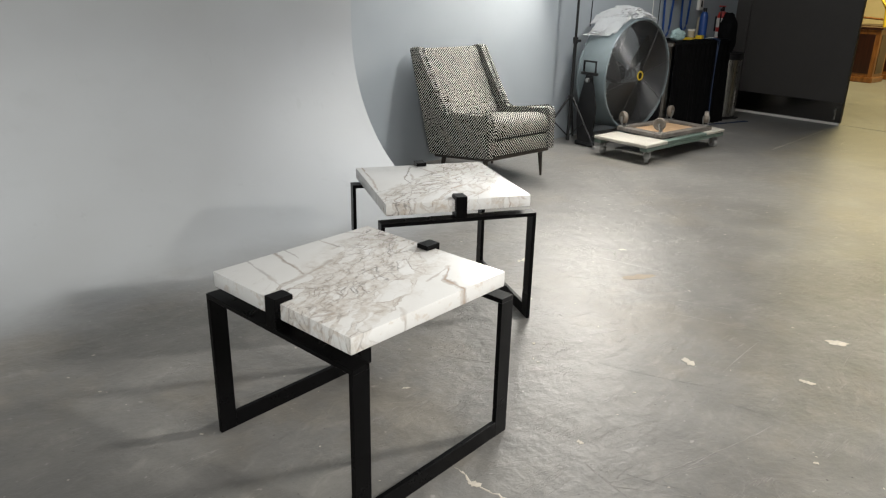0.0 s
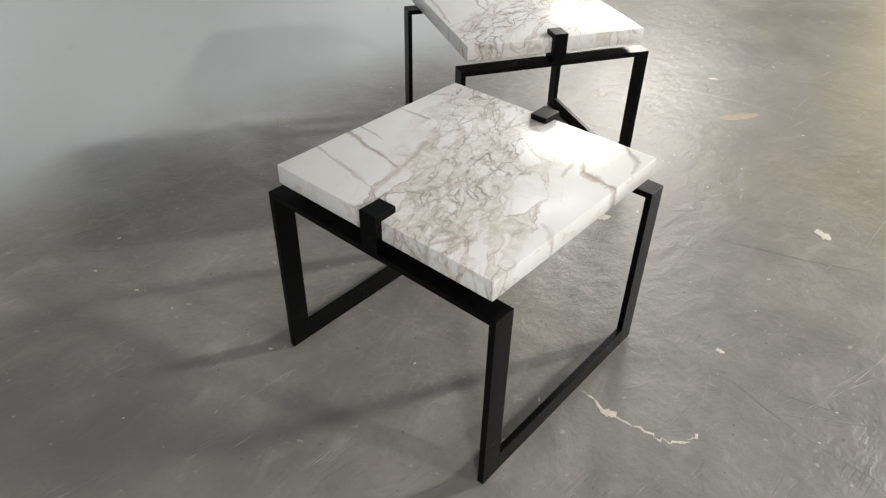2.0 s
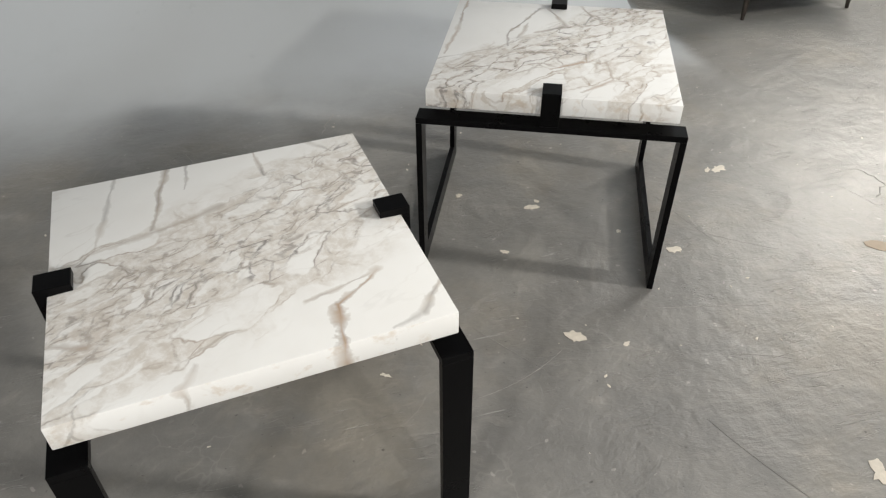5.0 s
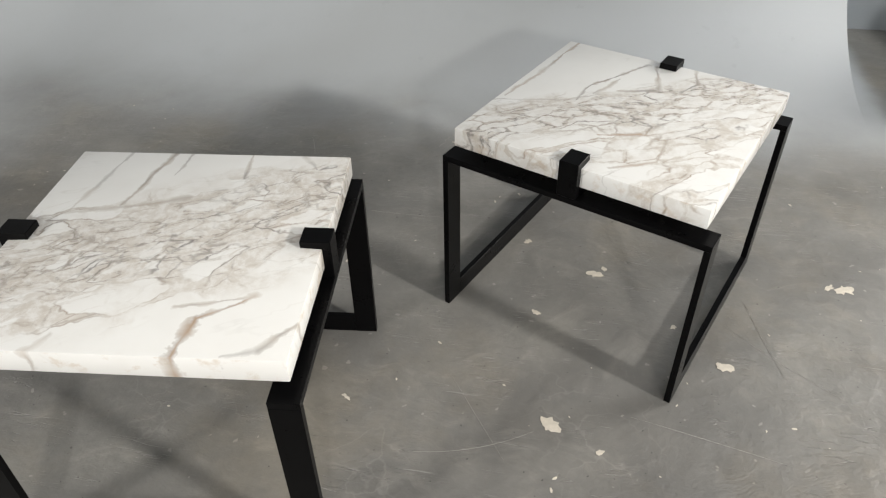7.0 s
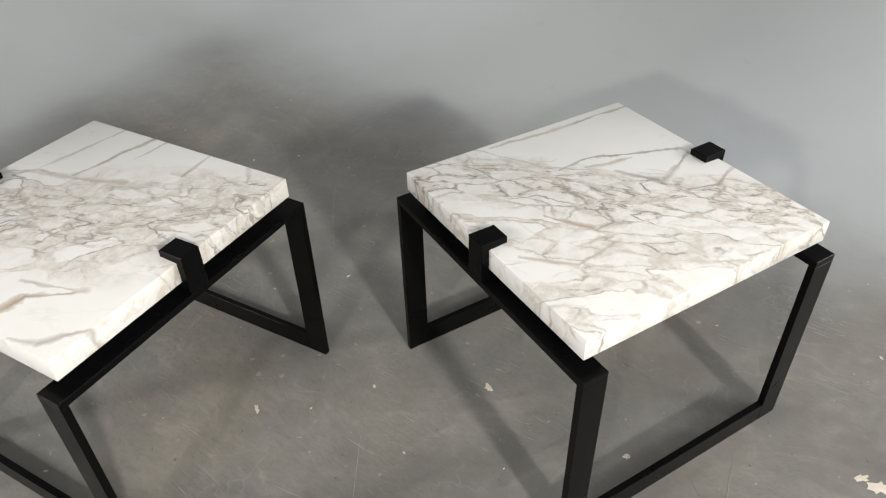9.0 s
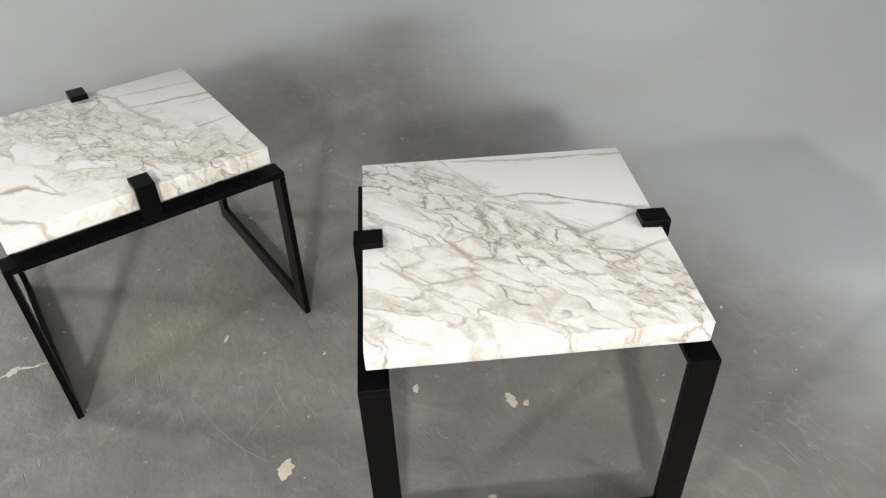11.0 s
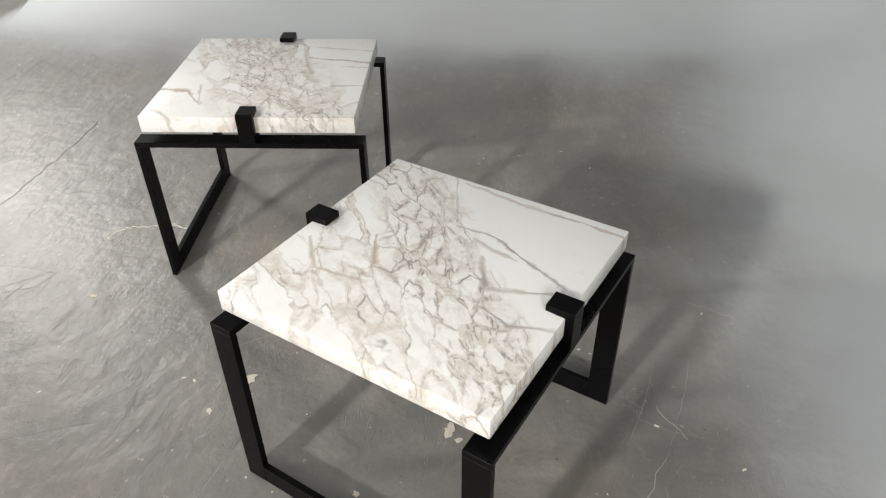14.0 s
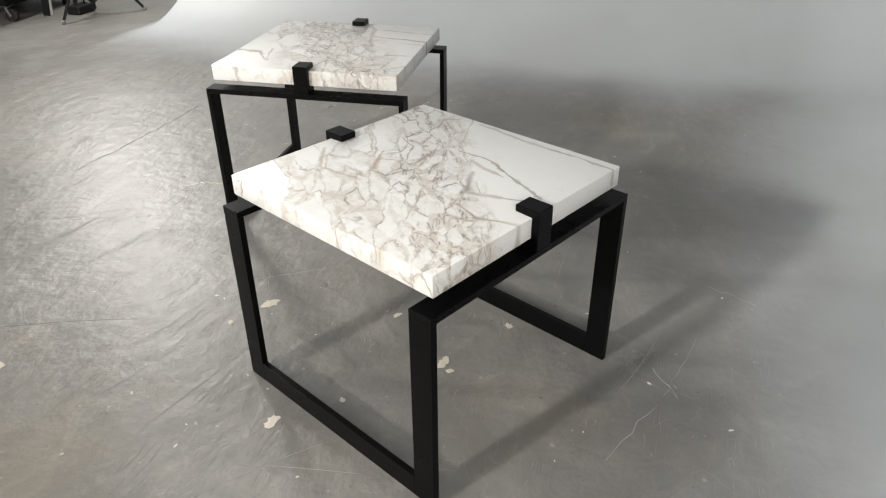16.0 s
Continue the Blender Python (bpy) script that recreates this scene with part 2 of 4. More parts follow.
    # sawn sides: rusty blotches, warmer than the honed top
    z = n.node("SeparateXYZ", None, Vector=n.node("NewGeometry").outputs["Normal"]).outputs[2]
    side = n.step(z, 0.3, 0.7, 1, 0)
    blotch = n.noise(n.vmath("MULTIPLY", q, (1, 1, 1.4)), 12, 5, 0.65)
    edge = n.math("MULTIPLY", side, n.step(blotch, 0.52, 0.68, 0, 0.42))
    tone = n.mix(n.math("MULTIPLY", total, 1.05, clamp=True), tone, hue)
    tone = n.mix(edge, tone, (0.46, 0.36, 0.26))
    n.bump(n.noise(p, 40, 3), 0.02, 0.001)
    return n.set(Base_Color=tone, Roughness=n.math("ADD", 0.17, n.math("MULTIPLY", n.noise(ps, 20, 2), 0.08)), Specular_IOR_Level=0.24)


def houndstooth():
    n = Nodes("woven_black_white_tweed")
    v = n.coord()
    xyz = n.node("SeparateXYZ", None, Vector=v).outputs
    facing = n.node("SeparateXYZ", None, Vector=n.vmath("ABSOLUTE", n.node("NewGeometry").outputs["Normal"])).outputs[0]
    flank = n.step(facing, 0.6, 0.75)
    # threads run along the panel: over the flanks in y and z, elsewhere in x and up the slope
    u = n.node("Mix", {"data_type": "FLOAT"}, i0=flank, i2=xyz[0], i3=xyz[1]).outputs[0]
    w = n.node("Mix", {"data_type": "FLOAT"}, i0=flank, i2=n.math("ADD", xyz[1], xyz[2]), i3=xyz[2]).outputs[0]
    jitter = n.math("MULTIPLY", n.math("SUBTRACT", n.noise(v, 45, 2), 0.5), 0.5)
    pitch = math.pi / 0.0108
    a = n.math("SINE", n.math("ADD", n.math("MULTIPLY", u, pitch), jitter))
    b = n.math("SINE", n.math("ADD", n.math("MULTIPLY", w, pitch), jitter))
    knot = n.step(n.math("MULTIPLY", a, b), 0.20, 0.42)
    yarn = n.noise(v, 260, 2)
    tone = n.mix(knot, (0.006, 0.007, 0.007), (0.74, 0.75, 0.69))
    tone = n.mix(n.math("MULTIPLY", n.math("SUBTRACT", yarn, 0.45), 0.3, clamp=True), tone, (0.13, 0.125, 0.12))
    n.bump(knot, 0.4, 0.003)
    return n.set(Base_Color=tone, Roughness=0.9, Specular_IOR_Level=0.2)


def brushed(name, colour, rough):
    n = Nodes(name)
    v = n.vmath("MULTIPLY", n.coord(), (300, 300, 4))
    n.bump(n.noise(v, 1.0, 2), 0.1, 0.0006)
    return n.set(Base_Color=colour, Metallic=1.0, Roughness=n.math("ADD", rough, n.math("MULTIPLY", n.noise(v, 1.0, 2), 0.15)))


def timber(name, light, dark, rough=0.45, along=(2.0, 14.0, 14.0)):
    n = Nodes(name)
    v = n.vmath("MULTIPLY", n.coord(), along)
    grain = n.noise(n.vmath("ADD", v, n.scaled(n.noise(v, 1.0, 2, colour=True), 0.8)), 3.0, 5)
    tone = n.mix(n.step(grain, 0.3, 0.7), dark, light)
    n.bump(grain, 0.1, 0.001)
    return n.set(Base_Color=tone, Roughness=rough)


CONCRETE = concrete()
COVE = painted("grey_cove_paint", COVE_LIGHT, COVE_DARK)
WALL = painted("blue_grey_wall_paint", (0.34, 0.375, 0.405), (0.30, 0.335, 0.365))
# Assumed grey: dark enough to keep shadows, pale enough for some bounce.
CEILING = plain("unseen_ceiling_grey", (0.10, 0.10, 0.102), 0.85)
BLACK = plain("black_powder_coat", (0.0022, 0.0022, 0.0025), 0.30, vary=0.25, scale=120, bump=0.03, Specular_IOR_Level=0.08)
TWEED = houndstooth()
DARKWOOD = timber("dark_stained_wood", (0.045, 0.035, 0.028), (0.02, 0.016, 0.013), 0.4)
FANPAINT = plain("blue_grey_enamel", (0.15, 0.185, 0.20), 0.38, vary=0.25, scale=18)
# Far darker than the drum's outside enamel.
FANINSIDE = plain("dark_drum_inside", (0.035, 0.037, 0.04), 0.55, vary=0.3)
WIRE = plain("grey_wire", (0.085, 0.087, 0.09), 0.4, metal=0.5)
BLADE = plain("aluminium_blade", (0.085, 0.085, 0.082), 0.5, metal=0.3, vary=0.3)
YELLOW = plain("yellow_paint", (0.62, 0.45, 0.03), 0.45)
TANWHEEL = plain("tan_nylon_wheel", (0.17, 0.145, 0.12), 0.55, vary=0.4)
RUBBER = plain("grey_rubber", (0.22, 0.22, 0.215), 0.6, vary=0.3)
STEEL = brushed("brushed_stainless_steel", (0.46, 0.45, 0.43), 0.20)
KICK = brushed("scuffed_dark_steel", (0.20, 0.19, 0.18), 0.13)
ZINC = plain("zinc_plated_steel", (0.32, 0.32, 0.31), 0.35, metal=0.8, vary=0.3)
CLOTH = plain("black_cloth", (0.004, 0.004, 0.0045), 0.9, vary=0.3, bump=0.2, Specular_IOR_Level=0.15)
BLACKPLASTIC = plain("black_plastic", (0.008, 0.008, 0.009), 0.45, Specular_IOR_Level=0.3)
DOORPAINT = plain("charcoal_door_paint", (0.058, 0.054, 0.051), 0.55, vary=0.2, scale=12, Specular_IOR_Level=0.3)
CARPET = plain("worn_cream_deck_board", (0.42, 0.40, 0.35), 0.85, vary=0.4, scale=45, bump=0.3)
GREENPAINT = plain("scuffed_green_paint", (0.10, 0.14, 0.12), 0.55, vary=0.5, scale=40)
OLDWOOD = timber("weathered_grey_wood", (0.20, 0.18, 0.16), (0.10, 0.09, 0.08), 0.7)
PLY = timber("plywood", (0.55, 0.37, 0.22), (0.42, 0.27, 0.15), 0.55)
ORANGEWOOD = timber("varnished_orange_wood", (0.30, 0.125, 0.036), (0.15, 0.055, 0.016), 0.3, (14.0, 14.0, 2.0))
DARKVENEER = timber("dark_red_veneer", (0.045, 0.013, 0.007), (0.018, 0.006, 0.004), 0.3, (14.0, 14.0, 2.0))
REDPAINT = plain("red_enamel", (0.42, 0.028, 0.022), 0.3)
WHITEPAPER = plain("white_paper", (0.72, 0.70, 0.66), 0.7)
BLUEPLASTIC = plain("blue_plastic", (0.012, 0.05, 0.20), 0.4)
BLUEHOSE = plain("dull_blue_rubber", (0.008, 0.022, 0.06), 0.5)
TEALPLASTIC = plain("pale_teal_plastic", (0.26, 0.36, 0.36), 0.5)
BEIGE = plain("beige_plastic", (0.42, 0.36, 0.25), 0.6)
CARD = plain("orange_card", (0.45, 0.24, 0.06), 0.7)
CHIP = plain("bare_plaster_chip", (0.54, 0.50, 0.435), 0.8, vary=0.5, scale=90)
TANCHIP = plain("tan_worn_patch", (0.31, 0.255, 0.195), 0.7, vary=0.5, scale=60)
CREAMWALL = plain("cream_showroom_paint", (0.62, 0.52, 0.32), 0.7)
film = Nodes("clear_crumpled_film")
FILM = film.set(Base_Color=(0.86, 0.87, 0.88), Roughness=0.3, Transmission_Weight=0.3, IOR=1.15, Alpha=0.46)

# ---- mesh helpers ----


def box(bm, lo, hi, bevel=0.0, segments=2):
    mid, size = [(a + b) / 2 for a, b in zip(lo, hi)], [b - a for a, b in zip(lo, hi)]
    verts = bmesh.ops.create_cube(bm, size=1.0, matrix=Matrix.Translation(mid) @ Matrix.Diagonal((*size, 1)))["verts"]
    if bevel:
        edges = list({e for v in verts for e in v.link_edges})
        bmesh.ops.bevel(bm, geom=edges, offset=bevel, segments=segments, affect="EDGES", profile=0.5)
    return bm


def rod(bm, a, b, r0, r1=None, n=12):
    a, b = Vector(a), Vector(b)
    turn = (b - a).to_track_quat("Z", "Y").to_matrix().to_4x4()
    bmesh.ops.create_cone(bm, cap_ends=True, segments=n, radius1=r0, radius2=r0 if r1 is None else r1, depth=(b - a).length, matrix=Matrix.Translation((a + b) / 2) @ turn)
    return bm


def sweep(bm, points, radius, n=8, closed=False):
    """A round bar along points; radius: a number, or one for each point."""
    pts = [Vector(p) for p in points]
    radii = radius if isinstance(radius, (list, tuple)) else [radius] * len(pts)
    rings = []
    for i, p in enumerate(pts):
        before, after = pts[i - 1] if i or closed else p, pts[(i + 1) % len(pts)] if i + 1 < len(pts) or closed else p
        ahead = (after - before).normalized()
        side = ahead.cross((0, 0, 1) if abs(ahead.z) < 0.9 else (1, 0, 0)).normalized()
        up = side.cross(ahead)
        rings.append([bm.verts.new(p + radii[i] * (math.cos(2 * math.pi * k / n) * side + math.sin(2 * math.pi * k / n) * up)) for k in range(n)])
    for i in range(len(rings) if closed else len(rings) - 1):
        a, b = rings[i], rings[(i + 1) % len(rings)]
        for k in range(n):
            bm.faces.new((a[k], a[(k + 1) % n], b[(k + 1) % n], b[k]))
    if not closed:
        bm.faces.new(rings[0][::-1])
        bm.faces.new(rings[-1])
    return bm


def lathe(bm, profile, n=32, m=Matrix.Identity(4)):
    """Turns (radius, height) points about z and lays the result by m."""
    rings = [[bm.verts.new(m @ Vector((r * math.cos(2 * math.pi * k / n), r * math.sin(2 * math.pi * k / n), z))) for k in range(n)] for r, z in profile]
    for a, b in zip(rings, rings[1:]):
        for k in range(n):
            bm.faces.new((a[k], a[(k + 1) % n], b[(k + 1) % n], b[k]))
    return bm


def prism(bm, outline, lo, hi, axis="x", bevel=0.0, segments=3):
    """A solid with the given outline (y, z for axis x; x, z for axis y; x, y for axis z) between lo and hi."""
    at = {"x": lambda u, v, w: (w, u, v), "y": lambda u, v, w: (u, w, v), "z": lambda u, v, w: (u, v, w)}[axis]
    a, b = ([bm.verts.new(at(u, v, w)) for u, v in outline] for w in (lo, hi))
    faces = [bm.faces.new(a[::-1]), bm.faces.new(b)]
    for k in range(len(a)):
        faces.append(bm.faces.new((a[k], a[(k + 1) % len(a)], b[(k + 1) % len(a)], b[k])))
    if bevel:
        bmesh.ops.bevel(bm, geom=list({e for f in faces for e in f.edges}), offset=bevel, segments=segments, affect="EDGES", profile=0.5)
    return bm


def part(name, bm, material, parent=None, label="", smooth=False, loc=None):
    """Links bm, drawn in plan units, as one mesh object under its parent."""
    bmesh.ops.recalc_face_normals(bm, faces=bm.faces)
    for v in bm.verts:
        v.co *= S
    data = bpy.data.meshes.new(name)
    bm.to_mesh(data)
    bm.free()
    data.materials.append(material)
    if smooth:
        data.shade_smooth()
        data.set_sharp_from_angle(angle=radians(38))
    ob = new(name, data)
    if parent:
        ob.parent = parent
    if loc:
        ob.location = S * Vector(loc)
    return tagged(ob, label)


def thing(name, label, category, x, y, z=0.0, turn=0.0, group="", kind=""):
    ob = new(name)
    ob.matrix_basis = Matrix.Translation((S * x, S * y, S * z)) @ pose(0, 0, 0, 0, 0, turn)
    return tagged(ob, label, category, group, kind)


def again(ob, parent, m):
    """A part that shares another's mesh, at the pose m (plan units)."""
    o = new(ob.name.split(".")[0], ob.data)
    o.parent = parent
    m = m.copy()
    m.translation = m.translation * S
    o.matrix_basis = m
    if "label" in ob:
        o["label"] = ob["label"]
    return o


B = bmesh.new

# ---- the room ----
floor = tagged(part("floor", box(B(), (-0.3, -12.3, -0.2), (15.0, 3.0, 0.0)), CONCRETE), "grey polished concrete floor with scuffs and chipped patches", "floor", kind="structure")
tagged(part("wall_north", box(B(), (-0.3, 0.0, 0.0), (8.48, 0.25, 3.6)), WALL), "blue-grey painted studio wall", "wall", kind="structure")
tagged(part("wall_west", box(B(), (-0.3, -12.0, 0.0), (0.0, 0.0, 3.6)), WALL), "blue-grey painted studio wall", "wall", kind="structure")
tagged(part("wall_south", box(B(), (-0.3, -12.3, 0.0), (8.48, -12.0, 3.6)), WALL), "plain grey studio wall", "wall", kind="structure")
bm = B()
box(bm, (8.48, -12.3, 0.0), (8.62, -3.3, 3.6))
box(bm, (8.48, -3.3, 2.5), (8.62, -0.12, 3.6))
box(bm, (8.48, -0.12, 0.0), (8.62, 0.25, 3.6))
tagged(part("wall_east", bm, DOORPAINT), "dark wall with a wide double doorway", "wall", kind="structure")
# Out of view; closes the room and limits bounced light.
tagged(part("ceiling", box(B(), (-0.3, -12.3, 3.6), (15.0, 3.0, 3.8)), CEILING), "unseen studio ceiling, its grey set to control bounce light", "ceiling", kind="structure")
bm = B()
box(bm, (14.6, -12.3, 0.0), (15.0, 3.0, 3.6))
box(bm, (8.62, 2.6, 0.0), (14.6, 3.0, 3.6))
box(bm, (8.62, -12.3, 0.0), (14.6, -12.0, 3.6))
tagged(part("wall_showroom", bm, CREAMWALL), "cream wall of the warm-lit showroom next door", "wall", kind="structure")
bm = B()
box(bm, (8.535, -3.3, 0.0), (8.553, -1.16, 0.003))
tagged(part("threshold", bm, ZINC), "thin dark joint under the doorway", "threshold", kind="structure")

# the cove: a quarter-round sweep from floor to wall along both walls, rounded through the corner


def cove():
    bm = B()
    plan = [(0.0, -END_W + (END_W - R_COVE) * k / 24, 1.0, 0.0) for k in range(25)]
    plan += [(R_COVE - R_COVE * math.cos(a), -R_COVE + R_COVE * math.sin(a), math.cos(a), -math.sin(a)) for a in (math.pi / 2 * k / 24 for k in range(1, 24))]
    plan += [(R_COVE + (END_N - R_COVE) * k / 24, 0.0, 0.0, -1.0) for k in range(25)]
    prof = [(0.003 + (R_COVE - 0.003) * (1 - math.sin(a)), 0.0003 + (R_COVE - 0.0003) * (1 - math.cos(a))) for a in (math.pi / 2 * k / 28 for k in range(29))]
    prof += [(0.0025, 1.1), (0.0015, 1.4)]
    rows = [[bm.verts.new((x + d * nx, y + d * ny, z)) for d, z in prof] for x, y, nx, ny in plan]
    for a, b in zip(rows, rows[1:]):
        for k in range(len(prof) - 1):
            bm.faces.new((a[k], b[k], b[k + 1], a[k + 1]))
    for row, (x, y, nx, ny) in ((rows[0], plan[0]), (rows[-1], plan[-1])):
        foot = bm.verts.new((x + 0.0005 * nx, y + 0.0005 * ny, 0.0004))
        head = bm.verts.new((x + 0.0005 * nx, y + 0.0005 * ny, 1.4))
        bm.faces.new([foot, *row, head])
    return bm


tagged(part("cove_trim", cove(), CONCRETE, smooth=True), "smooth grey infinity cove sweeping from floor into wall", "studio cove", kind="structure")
bm = B()
arc = [(R_COVE - R_COVE * math.cos(a), -R_COVE + R_COVE * math.sin(a)) for a in (math.pi / 2 * k / 20 for k in range(21))]
prism(bm, [(0.0, 0.0), *[(x - 0.0005, y + 0.0005) for x, y in arc][::-1]], 1.38, 3.6, "z")
tagged(part("corner_trim", bm, COVE, smooth=True), "rounded grey corner above the cove", "studio cove", kind="structure")

# ---- marble side tables ----
MARBLE_A = marble("white_marble_soft_grey", (-0.42, 0.91, -0.03, 0.24, 0.38), (-0.42, 0.91, 0.0, 0.10, 0.26), (0.43, 1.5, 0.62), (
    (-0.14, 0.55, -0.22, 0.17, 0.012, 0.85, 0), (-0.31, 0.55, -0.38, 0.12, 0.010, 0.7, 0), (0.14, 0.55, 0.15, 0.34, 0.009, 0.7, 0), (-0.08, 0.5, -0.1, 0.36, 0.008, 0.5, 0),
    (0.32, 0.52, 0.40, 0.42, 0.010, 0.6, 0), (0.36, -0.26, 0.22, -0.36, 0.016, 0.9, 1), (0.22, -0.36, 0.19, -0.55, 0.022, 0.95, 1), (0.14, -0.32, 0.36, -0.26, 0.010, 0.6, 0),
    (0.52, -0.34, 0.42, -0.47, 0.013, 0.8, 0), (0.42, -0.47, 0.33, -0.5, 0.010, 0.6, 0), (-0.5, -0.23, -0.41, -0.27, 0.016, 0.6, 1), (-0.16, -0.43, -0.21, -0.52, 0.012, 0.6, 1), (-0.40, 0.10, 0.0, 0.22, 0.014, 0.6, 0)), 3.1)
MARBLE_B = marble("white_marble_netted_grey", (0.68, 0.73, -0.25, 0.40, 0.47), (0.68, 0.73, 0.02, 0.07, 0.20), (-0.75, 1.75, 0.60), (
    (-0.22, 0.52, -0.03, 0.21, 0.008, 0.5, 0), (-0.03, 0.21, 0.13, 0.22, 0.010, 0.8, 0), (0.13, 0.22, 0.44, 0.09, 0.013, 0.95, 0), (0.07, 0.17, 0.25, 0.14, 0.010, 0.7, 0),
    (-0.16, 0.48, 0.13, 0.46, 0.010, 0.6, 1), (0.13, 0.46, 0.5, 0.46, 0.012, 0.7, 1), (0.44, 0.05, 0.22, -0.04, 0.010, 0.85, 0), (0.22, -0.04, 0.14, 0.1, 0.011, 0.8, 0),
    (0.26, -0.12, 0.37, -0.16, 0.010, 0.8, 0), (0.37, -0.16, 0.53, -0.1, 0.010, 0.8, 0), (-0.44, -0.12, -0.31, -0.24, 0.010, 0.7, 1), (-0.31, -0.24, -0.12, -0.22, 0.010, 0.75, 0), (-0.25, 0.02, -0.15, -0.12, 0.013, 0.8, 1)), 7.7, 0.55)


def side_table(label, x, y, turn, marble_top):
    top = thing("side_table", label, "side table", x, y, 0, turn, "pair of marble side tables")
    part("marble_top", box(B(), (-0.2568, -0.2568, 0.426), (0.2568, 0.2568, 0.466), 0.0022, 2), marble_top, top, "honed white marble slab with grey and tan veins", True)
    bar = part("top_bar", box(B(), (-0.0235, -0.2765, 0.392), (0.0235, 0.2765, 0.405), 0.0008, 1), BLACK, top, "flat black metal bar", loc=(-0.2475, 0, 0))
    again(bar, top, Matrix.Translation((0.2475, 0, 0)))
    leg = part("leg", box(B(), (-0.0234, -0.0065, 0.0), (0.0234, 0.0065, 0.3919), 0.0005, 1), BLACK, top, loc=(-0.2475, -0.2700, 0))
    for x, y in ((-0.2475, 0.2700), (0.2475, -0.2700), (0.2475, 0.2700)):
        again(leg, top, Matrix.Translation((x, y, 0)))
    low = part("bottom_bar", box(B(), (-0.2239, -0.0064, 0.0), (0.2239, 0.0064, 0.045), 0.0006, 1), BLACK, top, loc=(0, -0.2700, 0))
    again(low, top, Matrix.Translation((0, 0.2700, 0)))
    outline = [(0.230, 0.4052), (0.230, 0.4258), (0.2580, 0.4258), (0.2580, 0.4666), (0.222, 0.4666), (0.222, 0.4795), (0.2715, 0.4795), (0.2715, 0.4052)]
    clip = part("bracket", prism(B(), outline, -0.0195, 0.0195, "y", 0.001, 1), BLACK, top, "black metal clip gripping the slab's edge")
    again(clip, top, pose(0, 0, 0, 0, 0, 180))
    return top


side_table("square white marble side table with tan veins on black metal frame", 2.2985, -2.3211, 6.57, MARBLE_A)
side_table("square marble side table with dense netted veins, black metal frame", 3.0355, -1.7685, 66.05, MARBLE_B)

# ---- marks in the floor ----


def blot(name, x, y, size, seed, material, stretch=1.0, turn=0.0, label="chipped pale patch"):
    """A chipped patch: a thin flake with a ragged outline."""
    rnd = random.Random(seed)
    k = 18
    pts = []
    for i in range(k):
        a = 2 * math.pi * i / k
        r = size * (0.62 + 0.5 * rnd.random()) * (1 + 0.3 * math.sin(2 * a + seed) + 0.16 * math.sin(5 * a + 2 * seed))
        px, py = r * math.cos(a) * stretch, r * math.sin(a)
        c, s = math.cos(turn), math.sin(turn)
        pts.append((px * c - py * s, px * s + py * c))
    part(name, prism(B(), pts, 0.0003, 0.0012, "z"), material, floor, label, loc=(x, y, 0))


for i, (x, y, size, stretch) in enumerate(((2.943, -2.222, 0.021, 1.0), (3.022, -1.744, 0.015, 1.2), (3.045, -1.722, 0.006, 1.6), (2.889, -1.906, 0.008, 1.3), (3.303, -2.010, 0.017, 1.2), (3.610, -1.708, 0.019, 1.2),
                                           (3.576, -1.706, 0.009, 1.6), (2.847, -1.640, 0.008, 1.4), (3.200, -1.903, 0.006, 1.3), (3.041, -2.273, 0.007, 1.3), (3.339, -2.684, 0.022, 1.1), (2.711, -2.734, 0.009, 1.0),
                                           (3.512, -2.991, 0.015, 1.2), (3.870, -2.945, 0.024, 1.5), (2.376, -2.678, 0.013, 1.1), (3.113, -3.185, 0.006, 1.2), (4.068, -1.902, 0.012, 1.3), (2.522, -2.223, 0.005, 2.0))):
    blot("paint_chip", x, y, size, i + 3, CHIP, stretch, 0.7 * i)
blot("worn_patch", 3.842, -2.148, 0.034, 44, TANCHIP, 2.0, -0.73, "tan worn patch")


def scratch(name, points, width, material, label, seed=1):
    """A thin scrape on the slab, its edges ragged."""
    rnd = random.Random(seed)
    pts = [Vector((x, y, 0)) for x, y in points]
    fine = [pts[i].lerp(pts[i + 1], k / 8) for i in range(len(pts) - 1) for k in range(8)] + [pts[-1]]
    fine = [p + Vector((rnd.gauss(0, 0.003), rnd.gauss(0, 0.003), 0)) for p in fine]
    bm = B()
    rows = []
    for i, p in enumerate(fine):
        ahead = (fine[min(i + 1, len(fine) - 1)] - fine[max(i - 1, 0)]).normalized()
        side = Vector((-ahead.y, ahead.x, 0)) * width * (0.3 + rnd.random())
        rows.append([bm.verts.new(p + side * s + Vector((0, 0, z))) for s, z in ((-1, 0.0003), (0, 0.001), (1, 0.0003))])
    for a, b in zip(rows, rows[1:]):
        for k in range(2):
            bm.faces.new((a[k], a[k + 1], b[k + 1], b[k]))
    part(name, bm, material, floor, label)


DARKMARK = plain("dark_scrape", (0.075, 0.072, 0.067), 0.6)
PALEMARK = plain("pale_scratch", (0.30, 0.29, 0.275), 0.6)
scratch("scrape", ((2.383, -2.594), (2.374, -2.674), (2.395, -2.783), (2.425, -2.825), (2.464, -2.828)), 0.0029, CHIP, "pale scraped line", 5)
scratch("scrape", ((1.763, -3.254), (2.051, -3.249), (2.23, -3.255), (2.459, -3.266)), 0.0022, DARKMARK, "dark scraped line", 6)
scratch("scrape", ((2.527, -1.203), (2.55, -1.14), (2.581, -1.083)), 0.0018, PALEMARK, "pale scraped line", 7)
